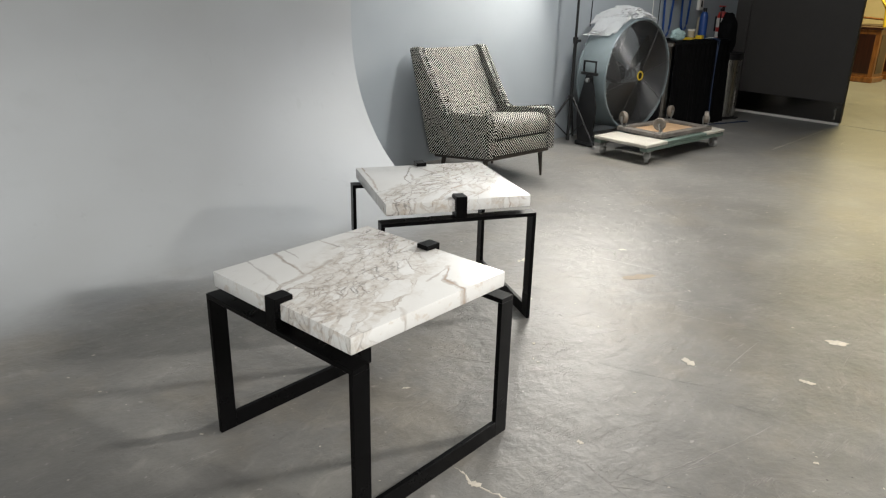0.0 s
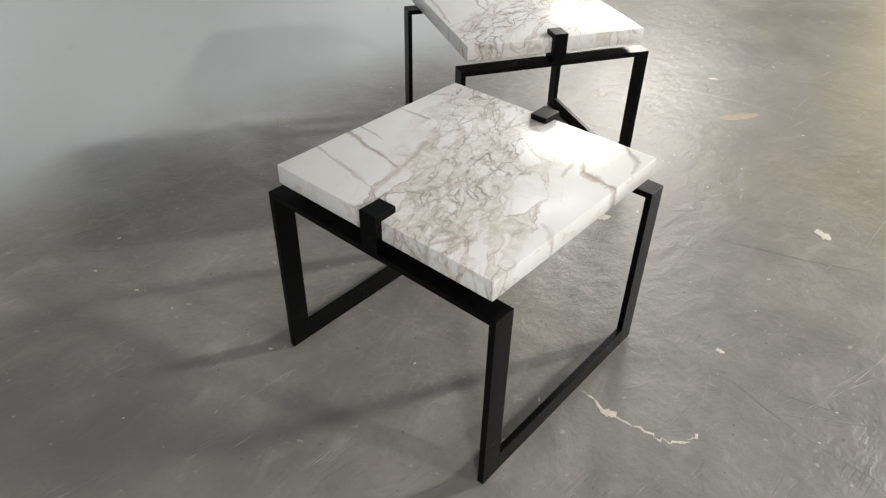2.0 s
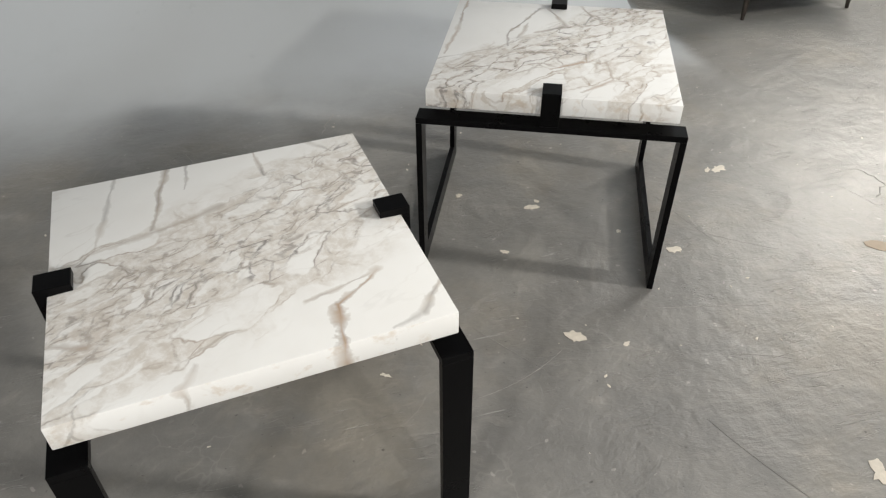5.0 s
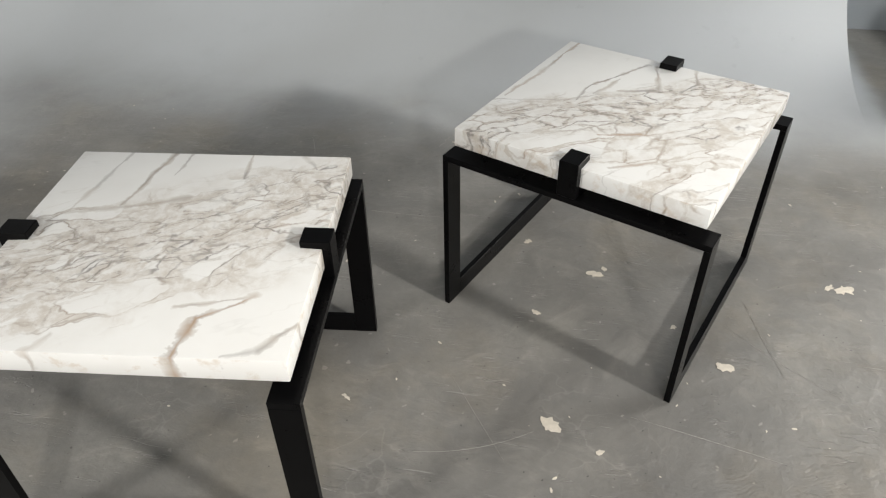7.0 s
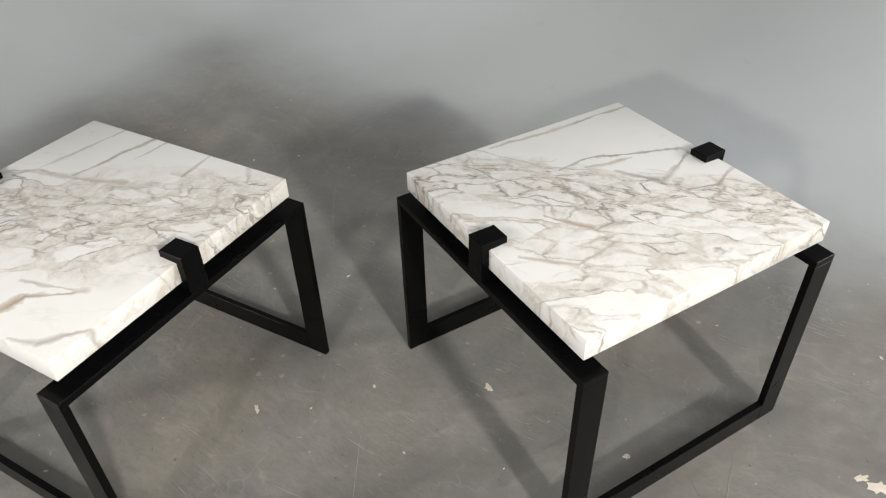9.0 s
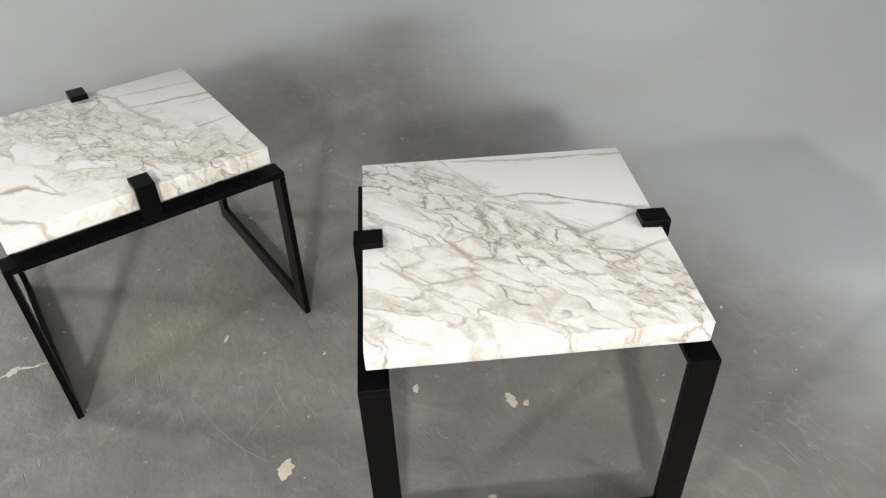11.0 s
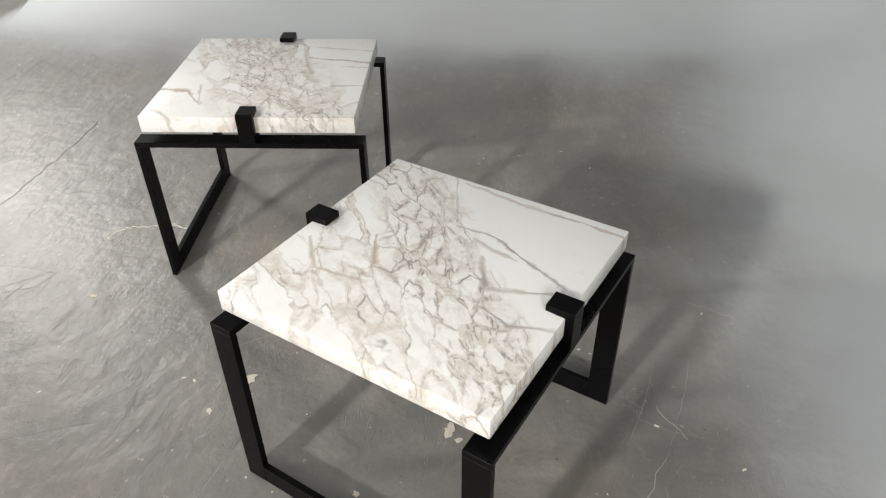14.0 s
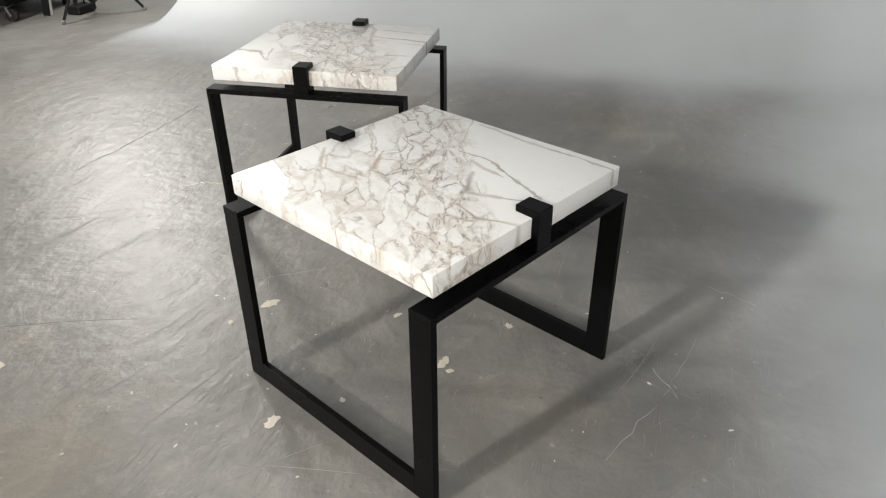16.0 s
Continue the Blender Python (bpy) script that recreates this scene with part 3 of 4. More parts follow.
scratch("scrape", ((2.894, -1.312), (2.976, -1.248)), 0.0010, PALEMARK, "pale scraped line", 8)
scratch("scrape", ((3.197, -1.368), (2.952, -1.267), (2.735, -1.213)), 0.0008, PALEMARK, "pale scraped line", 11)
scratch("scrape", ((2.70, -2.946), (2.986, -3.003), (3.19, -3.034)), 0.0010, PALEMARK, "pale scraped line", 12)
scratch("scrape", ((6.9, -1.28), (7.6, -1.22), (8.3, -1.15)), 0.003, CHIP, "pale scraped line", 9)
scratch("scrape", ((3.95, -1.95), (4.02, -1.90), (4.00, -1.82)), 0.0018, DARKMARK, "dark scraped line", 10)
rnd = random.Random(12)
bm = B()
for i in range(260):
    x, y, r = rnd.uniform(1.2, 5.4), rnd.uniform(-4.4, -0.95), rnd.choice((0.0012, 0.0018, 0.0024, 0.0036))
    a = rnd.random() * 6.28
    bmesh.ops.create_cone(bm, cap_ends=True, segments=6, radius1=r, radius2=r * 0.7, depth=0.0008, matrix=Matrix.Translation((x, y, 0.0005)) @ pose(0, 0, 0, 0, 0, 57 * a) @ Matrix.Diagonal((1.7, 0.8, 1, 1)))
tagged(part("floor_specks", bm, CHIP), "tiny pale specks scattered over the concrete floor", "specks", kind="stuff")

FAINTMARK = plain("faint_dark_scratch", (0.15, 0.146, 0.137), 0.42, Specular_IOR_Level=0.9)
rnd = random.Random(31)
for material, label, count in ((FAINTMARK, "hair-thin dark scratches crossing the slab", 4), (PALEMARK, "hair-thin pale scratches crossing the slab", 36)):
    bm = B()
    for i in range(count):
        x, y = (rnd.uniform(2.7, 4.1), rnd.uniform(-3.1, -1.8)) if i % 2 or material is FAINTMARK else (rnd.uniform(1.4, 5.2), rnd.uniform(-4.2, -1.0))
        a, length, bend, w = rnd.gauss(-0.5, 0.55), rnd.uniform(0.08, 0.42), rnd.gauss(0, 0.12), rnd.uniform(0.0004, 0.0008)
        rows = []
        for k in range(9):
            u = (k / 8 - 0.5) * length
            turn = a + bend * (k / 8 - 0.5)
            p = Vector((x + u * math.cos(turn), y + u * math.sin(turn), 0.0004))
            side = Vector((-math.sin(turn), math.cos(turn), 0)) * w * (0.25 + math.sin(math.pi * (k + 0.4) / 8.8)) * rnd.uniform(0.6, 1.2)
            rows.append([bm.verts.new(p + side), bm.verts.new(p + Vector((0, 0, 0.0004))), bm.verts.new(p - side)])
        for r0, r1 in zip(rows, rows[1:]):
            for k in range(2):
                bm.faces.new((r0[k], r0[k + 1], r1[k + 1], r1[k]))
    tagged(part("fine_scratches", bm, material, floor, label), kind="stuff")

# ---- armchair against the north wall ----
chair = thing("armchair", "black and white tweed armchair with wings on tapered dark legs", "armchair", 4.578, -0.45)
side = [(-0.335, 0.185), (-0.335, 0.40), (-0.318, 0.443), (-0.285, 0.446), (0.04, 0.388), (0.085, 0.412), (0.298, 0.768), (0.345, 0.778), (0.405, 0.765), (0.195, 0.128)]
for x in (-0.2975, 0.2415):
    part("side_panel", prism(B(), side, x, x + 0.056, "x", 0.013, 3), TWEED, chair, "upholstered arm and wing in one", True)
seat = [(-0.325, 0.285), (-0.335, 0.345), (-0.315, 0.395), (-0.25, 0.408), (0.14, 0.352), (0.15, 0.25)]
part("seat_cushion", prism(B(), seat, -0.238, 0.238, "x", 0.022, 4), TWEED, chair, "thick loose seat cushion", True)
back = [(0.12, 0.335), (0.10, 0.36), (0.13, 0.40), (0.325, 0.745), (0.352, 0.768), (0.392, 0.757), (0.205, 0.24)]
part("backrest", prism(B(), back, -0.238, 0.238, "x", 0.02, 4), TWEED, chair, "sloping upholstered back", True)
part("front_rail", prism(B(), [(-0.318, 0.188), (-0.322, 0.283), (0.12, 0.249), (0.19, 0.135)], -0.24, 0.24, "x", 0.008, 2), TWEED, chair, smooth=True)
part("base_frame", prism(B(), [(-0.312, 0.166), (-0.312, 0.187), (0.178, 0.131), (0.165, 0.112)], -0.272, 0.272, "x", 0.003, 1), DARKWOOD, chair, "dark wooden plinth frame")
for x, y, ztop in ((-0.245, -0.265, 0.172), (0.245, -0.265, 0.172), (-0.225, 0.125, 0.125), (0.225, 0.125, 0.125)):
    part("leg", rod(B(), (x, y, ztop), (x * 1.03, y - 0.012 if y < 0 else y + 0.02, 0.0), 0.017, 0.0075), DARKWOOD, chair, "tapered dark wooden leg", True)
for x in (-0.269, 0.269):
    part("piping", sweep(B(), [(x, -0.33, 0.19), (x, -0.336, 0.40), (x, -0.316, 0.447), (x, -0.285, 0.4515), (x, 0.04, 0.392), (x, 0.083, 0.417), (x, 0.296, 0.774)], 0.004, 6), TWEED, chair)

# ---- drum fan ----
fan = thing("drum_fan", "large blue-grey drum fan with a wire guard on a black yoke", "fan", 6.239, -0.25)
RIM, HUB = 0.415, 0.518
lay = Matrix.Translation((0, 0, HUB)) @ pose(0, 0, 0, 90, 0, 0)  # local z towards the front
part("drum", lathe(B(), [(RIM - 0.012, -0.066), (RIM, -0.066), (RIM, 0.185), (RIM - 0.012, 0.185), (RIM - 0.012, -0.066)], 64, lay), FANPAINT, fan, "rolled sheet-metal drum", True)
ring = lambda r, z, n=48: [lay @ Vector((r * math.cos(2 * math.pi * k / n), r * math.sin(2 * math.pi * k / n), z)) for k in range(n)]
for z in (-0.066, 0.185):
    part("rim", sweep(B(), ring(RIM, z, 56), 0.009, 8, True), FANPAINT, fan, "rolled rim", True)
# Thin sleeve added inside the drum to give it a darker interior.
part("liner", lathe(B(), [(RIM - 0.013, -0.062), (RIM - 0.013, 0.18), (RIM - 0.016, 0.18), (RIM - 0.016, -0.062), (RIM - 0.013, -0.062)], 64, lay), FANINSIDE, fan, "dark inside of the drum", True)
for z, name in ((0.189, "front_guard"), (-0.08, "rear_guard")):
    bm = B()
    for i in range(38):
        r = 0.04 + i * (RIM - 0.05) / 37
        sweep(bm, ring(r, z + 0.012 * (1 - (r / RIM) ** 2), 40), 0.0015, 4, True)
    for k in range(8):
        a = 2 * math.pi * (k + 0.3) / 8
        sweep(bm, [lay @ Vector((r * math.cos(a), r * math.sin(a), z + 0.014 * (1 - (r / RIM) ** 2))) for r in (0.03, 0.14, 0.26, RIM)], 0.0024, 5)
    tagged(part(name, bm, WIRE, fan, "guard of thin concentric wires"), kind="stuff")
blade = None
for k in range(3):
    a0 = radians(35 + 120 * k)
    bm = B()
    rows = []
    for i in range(7):
        r = 0.07 + 0.295 * i / 6
        wide, pitch = 0.05 + 0.085 * math.sin(math.pi * (0.25 + 0.55 * i / 6)), radians(36 - 2.6 * i)
        row = []
        for s in (-1, -0.5, 0, 0.5, 1):
            u, h = s * wide * math.cos(pitch), s * wide * math.sin(pitch) + 0.012 * (1 - s * s)
            row.append(bm.verts.new(lay @ Vector((r * math.cos(a0) - u * math.sin(a0), r * math.sin(a0) + u * math.cos(a0), 0.05 + h))))
        rows.append(row)
    for a, b in zip(rows, rows[1:]):
        for i in range(4):
            bm.faces.new((a[i], a[i + 1], b[i + 1], b[i]))
    bmesh.ops.solidify(bm, geom=bm.faces[:], thickness=0.003)
    part("blade", bm, BLADE, fan, "broad metal blade", True)
part("motor", lathe(B(), [(0.0, -0.062), (0.075, -0.06), (0.085, -0.01), (0.06, 0.03), (0.0, 0.035)], 24, lay), BLACKPLASTIC, fan, "dark motor housing", True)
badge = part("hub_badge", lathe(B(), [(0.026, 0.204), (0.036, 0.206), (0.036, 0.211), (0.026, 0.211), (0.026, 0.204)], 28, lay), YELLOW, fan, "yellow ring badge", True)
part("badge_centre", lathe(B(), [(0.0, 0.208), (0.025, 0.208), (0.025, 0.203), (0.0, 0.203)], 24, lay), BLACKPLASTIC, badge, "black centre", True)
MID = -0.06  # the yoke holds the drum at the middle of its depth
for sx in (-1, 1):
    plate_line = [(MID - s * w, z) for s, run in ((1, 1), (-1, -1)) for w, z in ((0.060, 0.03), (0.080, 0.16), (0.086, 0.31), (0.052, 0.43), (0.032, 0.49), (0.030, HUB + 0.02))[::run]]
    part("yoke", prism(B(), plate_line, sx * (RIM + 0.014), sx * (RIM + 0.03), "x", 0.003, 1), BLACKPLASTIC, fan, "black shouldered side stand")
    knob = part("pivot_knob", rod(B(), (sx * (RIM + 0.03), MID, HUB - 0.02), (sx * (RIM + 0.048), MID, HUB - 0.02), 0.017), ZINC, fan, "bright pivot knob", True)
    part("handle", sweep(B(), [(sx * (RIM + 0.024), MID - 0.054, HUB + 0.034), (sx * (RIM + 0.024), MID - 0.054, HUB + 0.115), (sx * (RIM + 0.024), MID + 0.054, HUB + 0.115), (sx * (RIM + 0.024), MID + 0.054, HUB + 0.034)], 0.009, 8), BLACKPLASTIC, fan, "square black carrying handle")
    part("handle_bar", box(B(), (sx * (RIM + 0.024) - 0.012, MID - 0.074, HUB + 0.016), (sx * (RIM + 0.024) + 0.012, MID + 0.074, HUB + 0.037), 0.004), BLACKPLASTIC, fan)
    part("skid", sweep(B(), [(sx * (RIM + 0.022), MID - 0.09, 0.018), (sx * (RIM + 0.022), MID + 0.075, 0.018)], 0.018, 8), BLACKPLASTIC, fan, "black floor tube")
for k in range(12):
    a = 2 * math.pi * (k + 0.5) / 12
    part("rim_screw", rod(B(), tuple(lay @ Vector(((RIM - 0.006) * math.cos(a), (RIM - 0.006) * math.sin(a), 0.190))), tuple(lay @ Vector(((RIM - 0.006) * math.cos(a), (RIM - 0.006) * math.sin(a), 0.199))), 0.006), ZINC, fan, smooth=True)

# crumpled film draped over the drum's top
bm = B()
bmesh.ops.create_icosphere(bm, subdivisions=6, radius=1.0)
for v in bm.verts:
    p = v.co.copy()
    q = Vector((p.x * 2.0, p.y, p.z * 0.8))
    crease = abs(noise.noise(q * 3.1 + Vector((7, 2, 0)))) + 0.55 * abs(noise.noise(q * 6.7)) + 0.16 * abs(noise.noise(q * 14))
    lump = 0.88 + 0.34 * noise.noise(q * 1.6 + Vector((3, 1, 0))) + 0.26 * crease
    x, y, z = p.x * 0.335 * lump, p.y * 0.165 * lump, p.z * 0.052 * lump
    drum_top = math.sqrt(max(0.0, (RIM + 0.012) ** 2 - (x + 0.01) ** 2)) - RIM
    v.co = (x, y, max(z + 0.012, 0.0) * (1 - 0.15 * abs(p.x)) + max(drum_top, -0.125) + 0.004)
tagged(part("plastic_film", bm, FILM, smooth=True, loc=(6.255, -0.27, HUB + RIM + 0.002)), "crumpled translucent white plastic film lying on the drum fan", "plastic film")
for name, label, x, low, mat in (("hanging_cable", "thin black cord hanging down the wall behind the fan", 6.16, 0.86, BLACKPLASTIC), ("hanging_cable", "thin white cord hanging down the wall behind the fan", 6.97, 0.90, WHITEPAPER), ("hanging_cable", "thin black cord hanging down the wall beside the fan", 7.07, 0.80, BLACKPLASTIC)):
    pts = [(x + 0.05 * math.sin(1.3 * u + x) * (1 - u) - 0.02 * u, -0.006, low + (2.3 - low) * u) for u in (k / 14 for k in range(15))]
    tagged(part(name, sweep(B(), pts, 0.0035, 6), mat, smooth=True), label, "cable", "hanging cables")


# ---- light stands ----
def light_stand(label, x, y, top, spread, turn, hub_z):
    stand = thing("light_stand", label, "light stand", x, y, 0, turn, "black light stands")
    part("pole", rod(B(), (0, 0, 0.03), (0, 0, 0.78), 0.013), BLACKPLASTIC, stand, smooth=True)
    part("upper_pole", rod(B(), (0, 0, 0.78), (0, 0, top), 0.0095), BLACKPLASTIC, stand, smooth=True)
    part("collar", rod(B(), (0, 0, 0.755), (0, 0, 0.80), 0.019), BLACKPLASTIC, stand, smooth=True)
    part("knob", rod(B(), (0.01, 0, 0.777), (0.045, 0, 0.777), 0.010), BLACKPLASTIC, stand, smooth=True)
    part("hub", rod(B(), (0, 0, hub_z - 0.02), (0, 0, hub_z + 0.015), 0.022), BLACKPLASTIC, stand, smooth=True)
    for k in range(3):
        a = 2 * math.pi * k / 3
        c, s = math.cos(a), math.sin(a)
        part("leg", sweep(B(), [(0.015 * c, 0.015 * s, hub_z), (spread * c, spread * s, 0.008)], 0.0085, 8), BLACKPLASTIC, stand, smooth=True)
        part("brace", sweep(B(), [(0.012 * c, 0.012 * s, 0.07), (spread * 0.5 * c, spread * 0.5 * s, hub_z * 0.5)], 0.005, 6), BLACKPLASTIC, stand)
        part("foot", rod(B(), (spread * 0.97 * c, spread * 0.97 * s, 0.0), (spread * 1.0 * c, spread * 1.0 * s, 0.022), 0.011), RUBBER, stand)
    return stand


light_stand("black tripod light stand beside the drum fan", 5.755, -0.19, 1.55, 0.255, 270, 0.36)
light_stand("black tripod light stand behind the cove's end", 0.524, -4.883, 1.85, 0.295, 5, 0.36)


# ---- dollies ----
def caster(parent, x, y, z, up, turn=0.0, size=1.0, tyre=None):
    """A swivel caster under a deck at height z, or standing up on it."""
    d = 1 if up else -1
    c, s = math.cos(turn), math.sin(turn)
    drop, wheel = 0.056 * size, 0.040 * size
    plate = part("caster", box(B(), (x - 0.030, y - 0.030, min(z, z + d * 0.005)), (x + 0.030, y + 0.030, max(z, z + d * 0.005)), 0.001, 1), ZINC, parent, "swivel caster")
    for k in (-1, 1):
        part("fork", sweep(B(), [(x + k * 0.016 * s, y - k * 0.016 * c, z + d * 0.008), (x + k * 0.020 * s + 0.008 * c, y - k * 0.020 * c + 0.008 * s, z + d * drop * 0.6), (x + k * 0.020 * s + 0.018 * c, y - k * 0.020 * c + 0.018 * s, z + d * drop)], 0.007, 6), ZINC, plate)
    m = Matrix.Translation((x + 0.018 * c, y + 0.018 * s, z + d * drop)) @ pose(0, 0, 0, 90, 0, math.degrees(turn))
    rim = part("wheel", lathe(B(), [(0.0, -0.010), (wheel * 0.62, -0.010), (wheel * 0.66, -0.015), (wheel * 0.92, -0.015), (wheel, -0.009), (wheel, 0.009), (wheel * 0.92, 0.015), (wheel * 0.66, 0.015), (wheel * 0.62, 0.010), (0.0, 0.010)], 28, m), tyre or RUBBER, plate, "worn tan wheel" if tyre is TANWHEEL else "black rubber wheel" if tyre else "worn pale grey rubber wheel", True)
    part("axle", rod(B(), tuple(m @ Vector((0, 0, -0.024))), tuple(m @ Vector((0, 0, 0.024))), 0.007), ZINC, rim)


dolly = thing("furniture_dolly", "flat furniture dolly with worn cream end boards and green rails", "dolly", 6.14, -0.765)
DZ = 0.112
for x0, x1 in ((-0.53, -0.26), (0.27, 0.53)):
    part("deck_board", box(B(), (x0, -0.225, DZ + 0.006), (x1, 0.225, DZ + 0.030), 0.008, 2), CARPET, dolly, "worn cream deck board", True)
for y0, y1 in ((-0.222, -0.165), (0.165, 0.222)):
    part("rail", box(B(), (-0.52, y0, DZ - 0.020), (0.52, y1, DZ + 0.005), 0.003, 1), GREENPAINT, dolly, "green painted wooden rail")
    part("rail_top", box(B(), (-0.258, y0, DZ + 0.006), (0.268, y1, DZ + 0.026), 0.003, 1), GREENPAINT, dolly)
for x, y, a in ((-0.46, -0.19, 0.5), (-0.46, 0.19, 0.3), (0.46, -0.19, 1.2), (0.46, 0.19, 0.9)):
    caster(dolly, x, y, DZ - 0.0205, False, a, (DZ - 0.0205) / 0.096)

upper = thing("upturned_dolly", "small grey wooden dolly lying upside down on the larger dolly", "dolly", 6.22, -0.74, DZ + 0.0305, -3)
for lo, hi in (((-0.32, -0.20, 0), (0.32, -0.145, 0.032)), ((-0.32, 0.145, 0), (0.32, 0.20, 0.032)), ((-0.32, -0.144, 0), (-0.25, 0.144, 0.030)), ((0.25, -0.144, 0), (0.32, 0.144, 0.030))):
    part("rail", box(B(), lo, hi, 0.004, 1), OLDWOOD, upper, "weathered wooden rail")
part("panel", box(B(), (-0.248, -0.143, 0.002), (0.248, 0.143, 0.012), 0.001, 1), PLY, upper, "bare plywood panel")
for x, y, a in ((-0.28, -0.165, 1.9), (-0.28, 0.165, 1.2), (0.28, -0.165, 0.6), (0.28, 0.165, 0.2)):
    caster(upper, x, y, 0.0325, True, a, 1.12, TANWHEEL)

# ---- cloth-covered bench and what stands on it ----
bench = thing("bench", "long bench draped to the floor in black cloth", "table", 7.42, -0.19)
bm = B()
cols = 90
rows = []
for j, z in enumerate((0.0, 0.2, 0.4, 0.6, 0.72, 0.742)):
    row = []
    for i in range(cols + 1):
        x = -0.57 + 0.92 * i / cols
        fold = (0.020 * math.sin(i * 0.85) + 0.012 * math.sin(i * 1.9 + 1)) * (1 - z / 0.78)
        row.append(bm.verts.new((x, -0.17 - fold + (0.02 if j == 5 else 0.0), z)))
    rows.append(row)
top_row = [bm.verts.new((-0.57 + 0.92 * i / cols, 0.16, 0.745)) for i in range(cols + 1)]
rows.append(top_row)
for a, b in zip(rows, rows[1:]):
    for i in range(cols):
        bm.faces.new((a[i], a[i + 1], b[i + 1], b[i]))
bmesh.ops.solidify(bm, geom=bm.faces[:], thickness=0.004)
part("table_cloth", bm, CLOTH, bench, "black cloth hanging in folds", True)
part("table_board", box(B(), (-0.56, -0.14, 0.70), (0.34, 0.16, 0.735), 0.004), OLDWOOD, bench)
for x in (-0.51, 0.30):
    part("leg", box(B(), (x - 0.02, -0.1, 0), (x + 0.02, 0.12, 0.70), 0.003), OLDWOOD, bench)

TOP = 0.7455
bottle = thing("bottle", "tall blue plastic bottle with a dark cap, on the bench", "bottle", 7.49, -0.22, TOP)
part("body", lathe(B(), [(0.0, 0.0), (0.034, 0.0), (0.036, 0.012), (0.036, 0.185), (0.026, 0.215), (0.016, 0.225), (0.0, 0.225)], 24), BLUEPLASTIC, bottle, smooth=True)
part("cap", lathe(B(), [(0.0, 0.226), (0.017, 0.226), (0.017, 0.256), (0.0, 0.258)], 16), BLACKPLASTIC, bottle, "dark screw cap", True)
ext = thing("fire_extinguisher", "red fire extinguisher with a white label, hung on the wall", "extinguisher", 8.10, -0.062, 0.72)
part("wall_bracket", box(B(), (-0.02, 0.049, 0.06), (0.02, 0.0615, 0.20), 0.002, 1), BLACKPLASTIC, ext, "black wall bracket")
body = part("cylinder", lathe(B(), [(0.0, 0.0), (0.044, 0.0), (0.048, 0.012), (0.048, 0.20), (0.036, 0.235), (0.016, 0.247), (0.0, 0.247)], 24), REDPAINT, ext, smooth=True)
part("label_band", lathe(B(), [(0.0487, 0.10), (0.0487, 0.185)], 24), WHITEPAPER, body, "white paper label")
part("lower_band", lathe(B(), [(0.0487, 0.012), (0.0487, 0.06)], 24), WHITEPAPER, body, "white paper band")
part("valve", rod(B(), (0, 0, 0.247), (0, 0, 0.285), 0.013), BLACKPLASTIC, ext)
part("lever", box(B(), (-0.07, -0.01, 0.285), (0.03, 0.01, 0.297), 0.003), REDPAINT, ext, "red squeeze lever")
part("hose", sweep(B(), [(-0.01, 0, 0.27), (-0.06, -0.01, 0.265), (-0.07, -0.02, 0.22), (-0.062, -0.02, 0.10)], 0.007, 8), BLACKPLASTIC, ext, "black rubber hose", True)
box_ = thing("carton", "small tan cardboard carton on the bench", "carton", 7.62, -0.13, TOP, 12)
part("carton_body", box(B(), (-0.045, -0.03, 0), (0.045, 0.03, 0.17), 0.002, 1), BEIGE, box_)
part("flap", box(B(), (-0.045, -0.031, 0.1705), (0.045, 0.029, 0.175), 0.001, 1), BEIGE, box_)
bm = B()
bmesh.ops.create_icosphere(bm, subdivisions=4, radius=1.0)
for v in bm.verts:
    k = 1 + 0.25 * noise.noise(v.co * 2.3) + 0.1 * noise.noise(v.co * 6)
    v.co = (v.co.x * 0.075 * k, v.co.y * 0.05 * k, max(0, v.co.z * 0.055 * k + 0.035))
tagged(part("plastic_bag", bm, TEALPLASTIC, smooth=True, loc=(7.06, -0.24, TOP)), "crumpled pale teal plastic bag on the bench", "bag")
for label, x, y, size, mat in (("yellow folded cloth on the bench", 7.21, -0.25, (0.075, 0.04, 0.016), YELLOW), ("yellow tape dispenser on the bench", 7.40, -0.25, (0.035, 0.03, 0.030), YELLOW), ("stack of folded white paper on the bench", 7.53, -0.29, (0.050, 0.035, 0.012), WHITEPAPER)):
    bm = B()
    for k in range(3):
        box(bm, (-size[0] + 0.004 * k, -size[1], k * size[2] / 3), (size[0], size[1] - 0.003 * k, (k + 0.92) * size[2] / 3), 0.002, 1)
    o = thing(label.split(" on ")[0].split(" of ")[0].replace(" ", "_"), label, label.split(" ")[1] if "cloth" in label else "supplies", x, y, TOP, 14)
    part("layers", bm, mat, o)
jar = thing("cup", "short brown cup standing on the bench", "cup", 7.41, -0.16, TOP)
part("body", lathe(B(), [(0.0, 0.0), (0.028, 0.0), (0.033, 0.075), (0.030, 0.075), (0.026, 0.005), (0.0, 0.005)], 20), BEIGE, jar, smooth=True)
part("rim_band", lathe(B(), [(0.0335, 0.062), (0.0345, 0.076), (0.0300, 0.076)], 20), WHITEPAPER, jar)

# black sack lying on the waste bin
bm = B()
bmesh.ops.create_icosphere(bm, subdivisions=4, radius=1.0)
for v in bm.verts:
    k = 1 + 0.18 * noise.noise(v.co * 2.0 + Vector((5, 0, 0))) + 0.07 * noise.noise(v.co * 7)
    v.co = (v.co.x * 0.105 * k, v.co.y * 0.075 * k, max(0.0, (v.co.z * 0.20 * k) + 0.15))
tagged(part("black_sack", bm, CLOTH, smooth=True, loc=(7.985, -0.20, 0.6065)), "soft black cloth sack on the waste bin's lid", "sack")

